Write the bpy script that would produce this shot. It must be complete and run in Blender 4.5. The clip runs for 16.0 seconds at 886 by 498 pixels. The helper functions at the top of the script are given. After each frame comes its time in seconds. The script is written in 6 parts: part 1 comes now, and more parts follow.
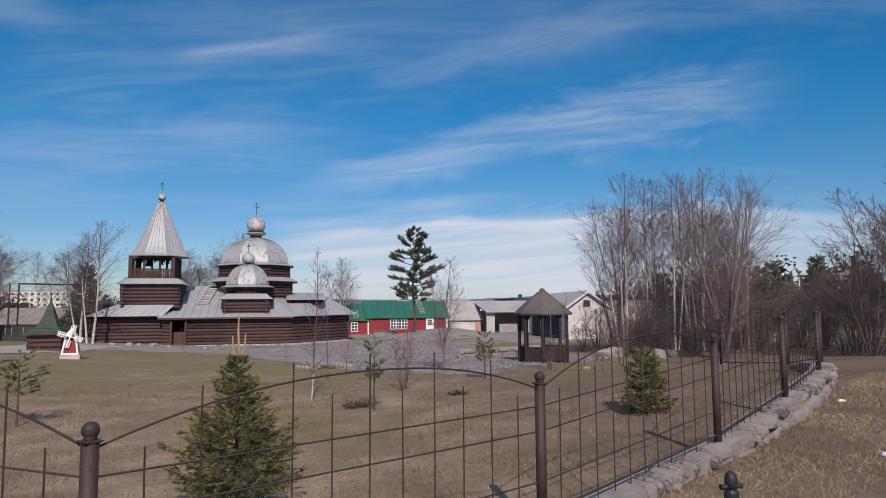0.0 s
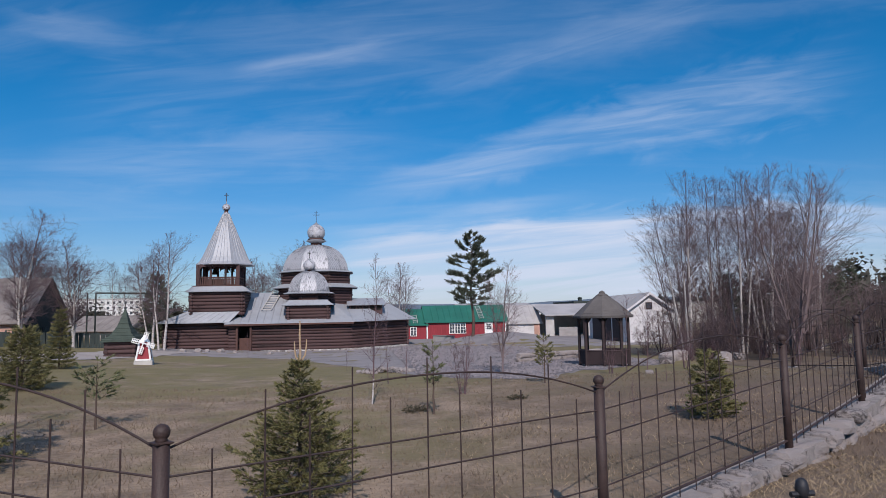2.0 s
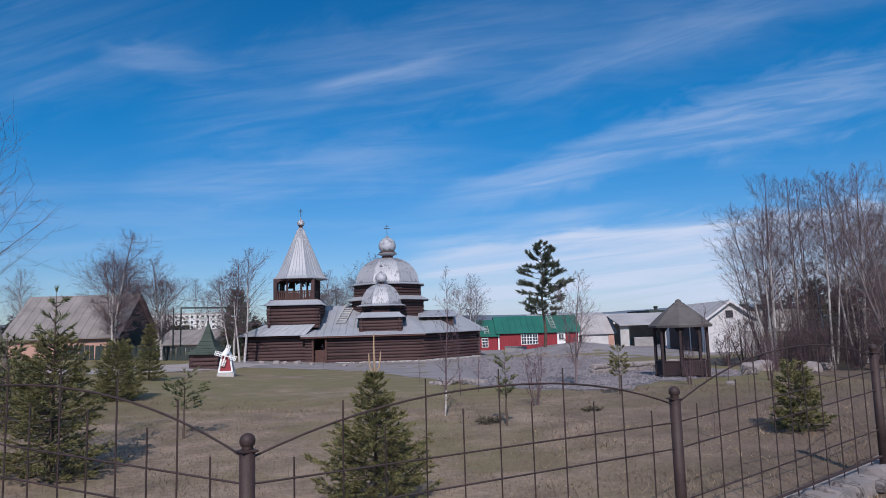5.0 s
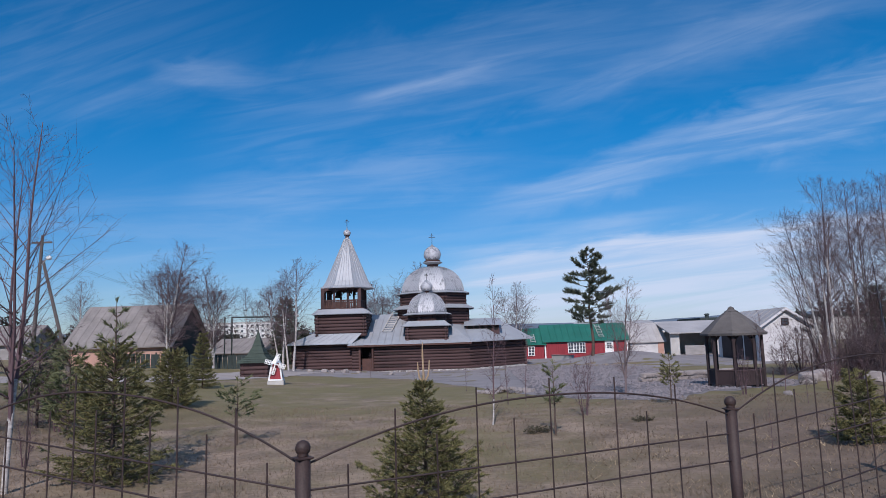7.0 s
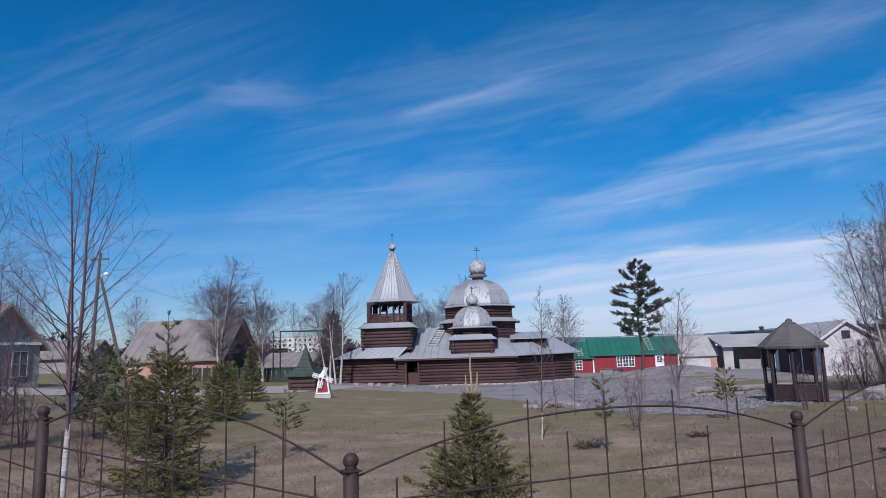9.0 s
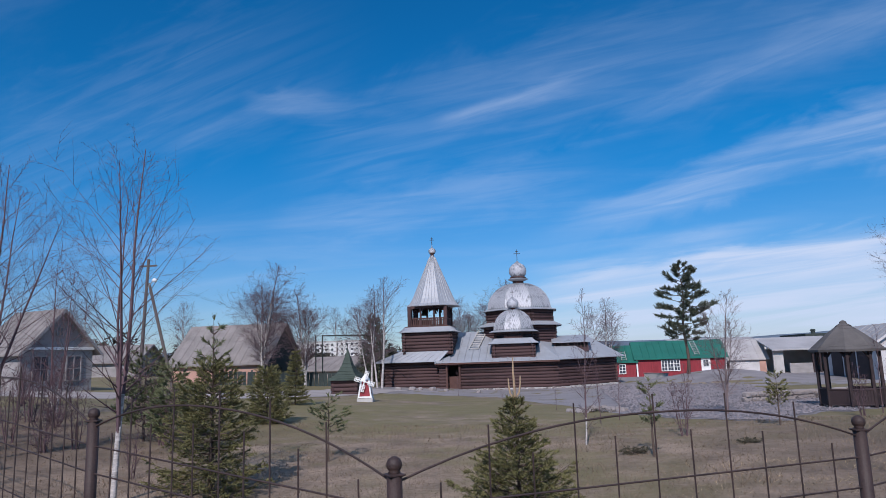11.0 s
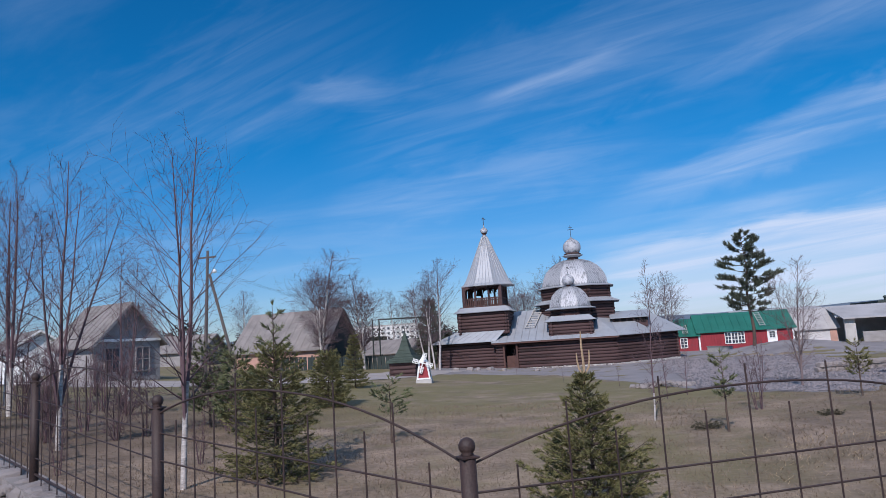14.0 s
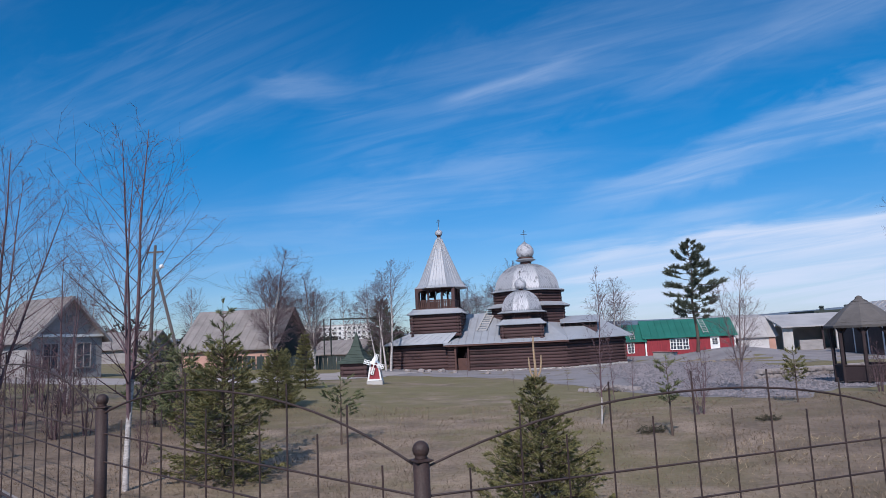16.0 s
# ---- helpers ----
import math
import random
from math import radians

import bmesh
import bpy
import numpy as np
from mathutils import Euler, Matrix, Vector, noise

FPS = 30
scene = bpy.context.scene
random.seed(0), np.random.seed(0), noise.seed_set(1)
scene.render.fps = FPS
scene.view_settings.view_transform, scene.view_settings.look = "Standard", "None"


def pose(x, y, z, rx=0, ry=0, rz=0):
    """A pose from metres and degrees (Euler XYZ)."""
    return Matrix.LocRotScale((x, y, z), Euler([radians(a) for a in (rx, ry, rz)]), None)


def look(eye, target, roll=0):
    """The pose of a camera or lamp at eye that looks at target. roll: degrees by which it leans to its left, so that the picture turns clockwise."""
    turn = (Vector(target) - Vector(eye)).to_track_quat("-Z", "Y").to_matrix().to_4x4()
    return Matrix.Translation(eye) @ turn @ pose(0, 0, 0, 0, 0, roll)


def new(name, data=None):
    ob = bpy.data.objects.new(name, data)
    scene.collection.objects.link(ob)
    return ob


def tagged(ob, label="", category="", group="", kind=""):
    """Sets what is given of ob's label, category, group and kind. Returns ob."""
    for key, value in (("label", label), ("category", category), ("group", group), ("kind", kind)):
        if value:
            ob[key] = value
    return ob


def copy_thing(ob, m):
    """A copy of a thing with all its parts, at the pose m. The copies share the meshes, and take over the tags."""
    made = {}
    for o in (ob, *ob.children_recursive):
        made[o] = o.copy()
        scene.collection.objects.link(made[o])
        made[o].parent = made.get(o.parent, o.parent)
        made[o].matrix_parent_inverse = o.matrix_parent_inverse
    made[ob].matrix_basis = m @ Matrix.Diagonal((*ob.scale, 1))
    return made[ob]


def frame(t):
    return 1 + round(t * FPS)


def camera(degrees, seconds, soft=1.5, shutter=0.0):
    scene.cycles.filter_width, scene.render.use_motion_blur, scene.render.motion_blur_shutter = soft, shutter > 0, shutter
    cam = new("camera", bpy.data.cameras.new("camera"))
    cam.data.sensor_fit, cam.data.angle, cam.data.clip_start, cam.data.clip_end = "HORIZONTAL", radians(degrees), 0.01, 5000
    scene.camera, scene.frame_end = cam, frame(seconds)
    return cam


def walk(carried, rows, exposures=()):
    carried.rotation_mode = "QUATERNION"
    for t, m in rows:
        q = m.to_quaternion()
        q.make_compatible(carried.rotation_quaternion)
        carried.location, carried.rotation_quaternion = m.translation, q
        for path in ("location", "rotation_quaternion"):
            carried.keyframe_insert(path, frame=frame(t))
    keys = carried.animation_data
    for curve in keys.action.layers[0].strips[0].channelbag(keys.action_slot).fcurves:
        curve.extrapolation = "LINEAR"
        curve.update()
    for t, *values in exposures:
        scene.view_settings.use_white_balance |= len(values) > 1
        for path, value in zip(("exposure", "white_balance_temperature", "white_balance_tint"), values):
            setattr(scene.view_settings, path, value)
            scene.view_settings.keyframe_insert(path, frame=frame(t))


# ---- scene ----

# camera and its path, in metres
cam = camera(66.84, 16.0, soft=0.75)
PATH = [
    (0.0, pose(0.087, -0.005, 1.805, 95.15, 0.48, -13.10)),
    (0.5, pose(0.088, -0.012, 1.803, 95.47, 0.59, -11.89)),
    (1.0, pose(0.093, -0.024, 1.803, 95.53, 0.73, -10.61)),
    (1.5, pose(0.098, -0.030, 1.803, 95.54, 0.89, -9.36)),
    (2.0, pose(0.103, -0.030, 1.804, 95.57, 1.09, -8.12)),
    (2.5, pose(0.103, -0.033, 1.806, 95.60, 1.25, -7.02)),
    (3.0, pose(0.106, -0.038, 1.808, 95.74, 1.42, -5.98)),
    (3.5, pose(0.110, -0.074, 1.809, 95.97, 1.50, -4.96)),
    (4.0, pose(0.108, -0.100, 1.812, 96.20, 1.57, -4.00)),
    (6.5, pose(0.080, -0.116, 1.811, 97.27, 1.68, 0.82)),
    (7.0, pose(0.071, -0.136, 1.815, 97.47, 1.73, 1.77)),
    (7.5, pose(0.065, -0.119, 1.813, 97.68, 1.75, 2.75)),
    (8.0, pose(0.057, -0.098, 1.806, 97.92, 1.81, 3.75)),
    (8.5, pose(0.051, -0.066, 1.803, 98.24, 1.76, 4.70)),
    (9.0, pose(0.044, -0.040, 1.794, 98.76, 1.76, 5.62)),
    (11.5, pose(0.006, 0.069, 1.781, 99.24, 2.02, 9.93)),
    (12.0, pose(-0.043, 0.159, 1.774, 98.94, 2.33, 10.86)),
    (12.5, pose(-0.057, 0.189, 1.769, 98.62, 2.64, 11.85)),
    (13.0, pose(-0.075, 0.231, 1.763, 98.33, 3.03, 12.74)),
    (13.5, pose(-0.090, 0.258, 1.761, 98.06, 3.37, 13.38)),
    (14.0, pose(-0.100, 0.281, 1.755, 97.84, 3.64, 13.75)),
    (14.5, pose(-0.102, 0.271, 1.754, 97.71, 3.75, 13.79)),
    (15.0, pose(-0.114, 0.283, 1.760, 97.73, 3.50, 13.19)),
    (15.5, pose(-0.117, 0.267, 1.765, 97.71, 3.09, 11.51)),
    (16.0, pose(-0.120, 0.253, 1.768, 97.74, 2.64, 9.65)),
]
walk(cam, PATH, exposures=[(0.0, -0.04, 7020, 11), (0.7, -0.05, 6840, 11), (1.6, -0.05, 6450, 11), (4.0, -0.08, 6110, 11), (9.0, -0.07, 5960, 11), (12.0, -0.04, 5920, 11), (16.0, 0.02, 5980, 10)])

# world: clear sky with thin cirrus, and one sun behind the viewer
SUN_ELEV, SUN_FROM = radians(38), Vector((-0.06, -1.0, 0))
sun_dir = Vector((SUN_FROM.x, SUN_FROM.y, 0)).normalized() * math.cos(SUN_ELEV) + Vector((0, 0, math.sin(SUN_ELEV)))
sun_data = bpy.data.lights.new("sun", "SUN")
sun_data.energy, sun_data.angle, sun_data.color = 4.15, radians(0.53), (1.0, 0.885, 0.815)
sun = new("sun", sun_data)
sun.matrix_world = look(sun_dir * 100, (0, 0, 0))

world = bpy.data.worlds.new("world")
scene.world = world
world.use_nodes = True
wt = world.node_tree
wt.nodes.clear()


def wn(kind, **sets):
    n = wt.nodes.new(kind)
    for k, v in sets.items():
        setattr(n, k, v)
    return n


def wmath(op, a, b=None, c=None, clamp=False):
    n = wn("ShaderNodeMath", operation=op, use_clamp=clamp)
    for i, v in enumerate((a, b, c)):
        if v is None:
            continue
        if isinstance(v, (int, float)):
            n.inputs[i].default_value = v
        else:
            wt.links.new(v, n.inputs[i])
    return n.outputs[0]


sky = wn("ShaderNodeTexSky", sky_type="NISHITA", sun_disc=False)
sky.sun_elevation = SUN_ELEV
sky.sun_rotation = math.atan2(sun_dir.x, sun_dir.y)
sky.air_density, sky.dust_density, sky.ozone_density = 1.0, 0.3, 2.0
tc = wn("ShaderNodeTexCoord")
sep = wn("ShaderNodeSeparateXYZ")
wt.links.new(tc.outputs["Generated"], sep.inputs[0])
dx, dy, dz = sep.outputs
zz = wmath("ADD", wmath("MAXIMUM", dz, 0.0), 0.10)
pu, pv = wmath("DIVIDE", dx, zz), wmath("DIVIDE", dy, zz)
comb = wn("ShaderNodeCombineXYZ")
wt.links.new(pu, comb.inputs[0]), wt.links.new(pv, comb.inputs[1])


def cloud_layer(turn, stretch, scale, lo, hi, shift, detail=8.0, distort=0.6):
    mp = wn("ShaderNodeMapping")
    mp.inputs["Rotation"].default_value = (0, 0, radians(turn))
    mp.inputs["Scale"].default_value = (scale / stretch, scale, 1)
    mp.inputs["Location"].default_value = shift
    wt.links.new(comb.outputs[0], mp.inputs[0])
    nz = wn("ShaderNodeTexNoise")
    nz.inputs["Scale"].default_value, nz.inputs["Detail"].default_value = 1.0, detail
    nz.inputs["Roughness"].default_value, nz.inputs["Distortion"].default_value = 0.58, distort
    wt.links.new(mp.outputs[0], nz.inputs["Vector"])
    mr = wn("ShaderNodeMapRange", interpolation_type="SMOOTHSTEP")
    mr.inputs[1].default_value, mr.inputs[2].default_value = lo, hi
    wt.links.new(nz.outputs[0], mr.inputs[0])
    return mr.outputs[0]


def smooth(v, lo, hi):
    mr = wn("ShaderNodeMapRange", interpolation_type="SMOOTHSTEP")
    mr.inputs[1].default_value, mr.inputs[2].default_value = lo, hi
    wt.links.new(v, mr.inputs[0])
    return mr.outputs[0]


ahead = wmath("MAXIMUM", dy, 0.04)
gu, gv = wmath("DIVIDE", dx, ahead), wmath("DIVIDE", dz, ahead)


def fibres(u, v, fu, fv, seed, lo, hi, detail=6.0, distort=0.7, rough=0.55):
    """Torn threads of ice cloud, drawn out along u."""
    cb = wn("ShaderNodeCombineXYZ")
    wt.links.new(wmath("MULTIPLY", u, fu), cb.inputs[0]), wt.links.new(wmath("MULTIPLY", v, fv), cb.inputs[1])
    cb.inputs[2].default_value = seed
    nz = wn("ShaderNodeTexNoise")
    nz.inputs["Scale"].default_value, nz.inputs["Detail"].default_value = 1.0, detail
    nz.inputs["Roughness"].default_value, nz.inputs["Distortion"].default_value = rough, distort
    wt.links.new(cb.outputs[0], nz.inputs["Vector"])
    return smooth(nz.outputs[0], lo, hi)


def cirrus(p, q, w0, w1, strength, seed, shear=0.0):
    """A streak of cirrus from p to q, its half width growing from w0 to w1."""
    (a, b), (c, d) = p, q
    L, ang = math.hypot(c - a, d - b), math.atan2(d - b, c - a)
    du, dv = wmath("SUBTRACT", gu, a), wmath("SUBTRACT", gv, b)
    along = wmath("ADD", wmath("MULTIPLY", du, math.cos(ang)), wmath("MULTIPLY", dv, math.sin(ang)))
    off = wmath("ADD", wmath("MULTIPLY", du, -math.sin(ang)), wmath("MULTIPLY", dv, math.cos(ang)))
    k = wmath("DIVIDE", along, L)
    ragged = fibres(along, off, 7.0, 16.0, seed + 0.5, 0.25, 0.75, 5.0)
    half = wmath("MULTIPLY", wmath("MULTIPLY_ADD", smooth(k, 0.0, 1.0), w1 - w0, w0), wmath("MULTIPLY_ADD", ragged, 1.1, 0.75))
    side = wmath("DIVIDE", off, half)
    body = smooth(wmath("SUBTRACT", 1.0, wmath("ABSOLUTE", side)), -0.08, 0.85)
    ends = wmath("MULTIPLY", smooth(k, -0.08, 0.22), wmath("SUBTRACT", 1.0, smooth(k, 0.70, 1.20)))
    threads = fibres(along, wmath("MULTIPLY_ADD", along, shear, off), 4.5, 46.0, seed, 0.30, 0.72)
    return wmath("MULTIPLY", wmath("MULTIPLY", wmath("MULTIPLY", body, ends), wmath("MULTIPLY_ADD", threads, 0.72, 0.28)), strength)


STREAKS = [((0.0, 0.176), (0.80, 0.385), 0.026, 0.066, 0.38, 2.0, 0.10), ((-0.43, 0.212), (0.05, 0.268), 0.036, 0.046, 0.21, 7.0, 0.06), ((-0.16, 0.362), (0.07, 0.412), 0.014, 0.020, 0.24, 11.0, 0.0), ((-0.48, 0.430), (-0.30, 0.402), 0.020, 0.026, 0.15, 17.0, -0.1),
           ((0.13, 0.350), (0.60, 0.515), 0.026, 0.036, 0.15, 23.0, 0.0), ((-0.40, 0.295), (0.30, 0.470), 0.080, 0.110, 0.12, 29.0, 0.1), ((-0.62, 0.36), (-0.33, 0.445), 0.024, 0.034, 0.08, 31.0, 0.0), ((0.25, 0.43), (1.10, 0.62), 0.06, 0.09, 0.10, 37.0, 0.1), ((-0.80, 0.20), (-0.25, 0.165), 0.014, 0.022, 0.13, 41.0, 0.0), ((-0.10, 0.142), (0.35, 0.176), 0.007, 0.012, 0.20, 43.0, 0.0), ((-0.03, 0.118), (0.28, 0.160), 0.010, 0.016, 0.34, 53.0, 0.0), ((-1.30, 0.22), (-0.40, 0.52), 0.09, 0.13, 0.09, 47.0, 0.0)]
cover = wmath("MULTIPLY", cloud_layer(-35, 3.0, 1.4, 0.48, 0.85, (3.1, 1.7, 0)), 0.16)
for st in STREAKS:
    c = cirrus(*st)
    cover = wmath("SUBTRACT", wmath("ADD", cover, c), wmath("MULTIPLY", cover, c))
# unseen thin cloud added high overhead, to whiten the sky's fill light
fill_veil = wmath("MULTIPLY", smooth(dz, 0.56, 0.80), wmath("MULTIPLY_ADD", cloud_layer(20, 2.0, 2.0, 0.3, 0.7, (1.3, 8.8, 0)), 0.35, 0.30))
cover = wmath("MAXIMUM", cover, fill_veil)
# bank of bright layered cloud along the horizon, its top climbing to one side
lift = wmath("MULTIPLY_ADD", wmath("MINIMUM", gu, 0.55), -0.098, gv)
edge = wmath("MULTIPLY_ADD", fibres(gu, lift, 5.0, 30.0, 51.0, 0.25, 0.75), 0.030, 0.105)
bank = wmath("SUBTRACT", 1.0, smooth(wmath("SUBTRACT", lift, edge), -0.020, 0.014))
bank = wmath("MULTIPLY", bank, smooth(wmath("MULTIPLY_ADD", fibres(gu, lift, 6.0, 40.0, 57.0, 0.2, 0.8), 0.12, gu), -0.05, 0.16))
layers = fibres(gu, lift, 3.0, 48.0, 63.0, 0.33, 0.66)
bank = wmath("MULTIPLY", bank, wmath("MULTIPLY", wmath("MULTIPLY_ADD", layers, 0.46, 0.46), wmath("SUBTRACT", 1.0, wmath("MULTIPLY", smooth(gu, 0.50, 0.95), 0.45))))
cover = wmath("MAXIMUM", cover, bank, clamp=True)
mixc = wn("ShaderNodeMix", data_type="RGBA")
wt.links.new(cover, mixc.inputs[0])
tint = wn("ShaderNodeMix", data_type="RGBA", blend_type="MULTIPLY")
tint.inputs[0].default_value = 1.0
wt.links.new(sky.outputs[0], tint.inputs[6])
hue = wn("ShaderNodeMix", data_type="RGBA")
wt.links.new(smooth(dz, 0.0, 0.32), hue.inputs[0])
hue.inputs[6].default_value, hue.inputs[7].default_value = (0.56, 0.68, 0.90, 1), (0.090, 0.67, 1.04, 1)
wt.links.new(hue.outputs[2], tint.inputs[7])
wt.links.new(tint.outputs[2], mixc.inputs[6])
mixc.inputs[7].default_value = (6.6, 7.2, 8.6, 1)
bg = wn("ShaderNodeBackground")
bg.inputs[1].default_value = 0.10
wt.links.new(mixc.outputs[2], bg.inputs[0])
wt.links.new(bg.outputs[0], wn("ShaderNodeOutputWorld").inputs[0])
scene.view_settings.exposure = 0.0

# ---- materials ----
def mat(name, col, rough=0.8, metal=0.0, vary=0.25, scale=3.0, bump=0.3, grain=40.0, stretch=(1, 1, 1), island=0.0, obj_rand=0.0, col2=None, spec=0.4, aniso=None):
    """A surface with slow stains and fine grain, coordinates in metres."""
    m = bpy.data.materials.new(name)
    m.use_nodes = True
    nt = m.node_tree
    b = nt.nodes["Principled BSDF"]
    b.inputs["Roughness"].default_value, b.inputs["Metallic"].default_value = rough, metal
    b.inputs["Specular IOR Level"].default_value = spec
    co = nt.nodes.new("ShaderNodeTexCoord")
    mp = nt.nodes.new("ShaderNodeMapping")
    mp.inputs["Scale"].default_value = stretch
    nt.links.new(co.outputs["Object"], mp.inputs[0])
    big, fine = nt.nodes.new("ShaderNodeTexNoise"), nt.nodes.new("ShaderNodeTexNoise")
    for n, s, d in ((big, scale, 5.0), (fine, grain, 4.0)):
        n.inputs["Scale"].default_value, n.inputs["Detail"].default_value = s, d
        nt.links.new(mp.outputs[0], n.inputs["Vector"])
    add = nt.nodes.new("ShaderNodeMath")
    add.operation = "MULTIPLY_ADD"
    nt.links.new(fine.outputs[0], add.inputs[0])
    add.inputs[1].default_value = 0.6
    nt.links.new(big.outputs[0], add.inputs[2])
    last = add.outputs[0]
    if island or obj_rand:
        src = nt.nodes.new("ShaderNodeNewGeometry" if island else "ShaderNodeObjectInfo").outputs["Random Per Island" if island else "Random"]
        k = nt.nodes.new("ShaderNodeMath")
        k.operation = "MULTIPLY_ADD"
        nt.links.new(src, k.inputs[0])
        k.inputs[1].default_value = island or obj_rand
        nt.links.new(last, k.inputs[2])
        last = k.outputs[0]
    top = 0.8 + 0.5 * (island or obj_rand)
    ramp = nt.nodes.new("ShaderNodeValToRGB")
    c = Vector(col)
    e = ramp.color_ramp.elements
    e[0].position, e[1].position = max(0.0, top - 0.38), min(1.0, top + 0.38)
    e[0].color = (*(c * (1 - vary)), 1)
    e[1].color = (*(Vector(col2) if col2 else c * (1 + vary)), 1)
    sc = nt.nodes.new("ShaderNodeMath")
    sc.operation = "MULTIPLY"
    sc.inputs[1].default_value = 1.0
    nt.links.new(last, sc.inputs[0])
    nt.links.new(sc.outputs[0], ramp.inputs[0])
    nt.links.new(ramp.outputs[0], b.inputs["Base Color"])
    if bump:
        bp = nt.nodes.new("ShaderNodeBump")
        bp.inputs["Strength"].default_value, bp.inputs["Distance"].default_value = bump, 0.02
        nt.links.new(fine.outputs[0], bp.inputs["Height"])
        nt.links.new(bp.outputs[0], b.inputs["Normal"])
    return m


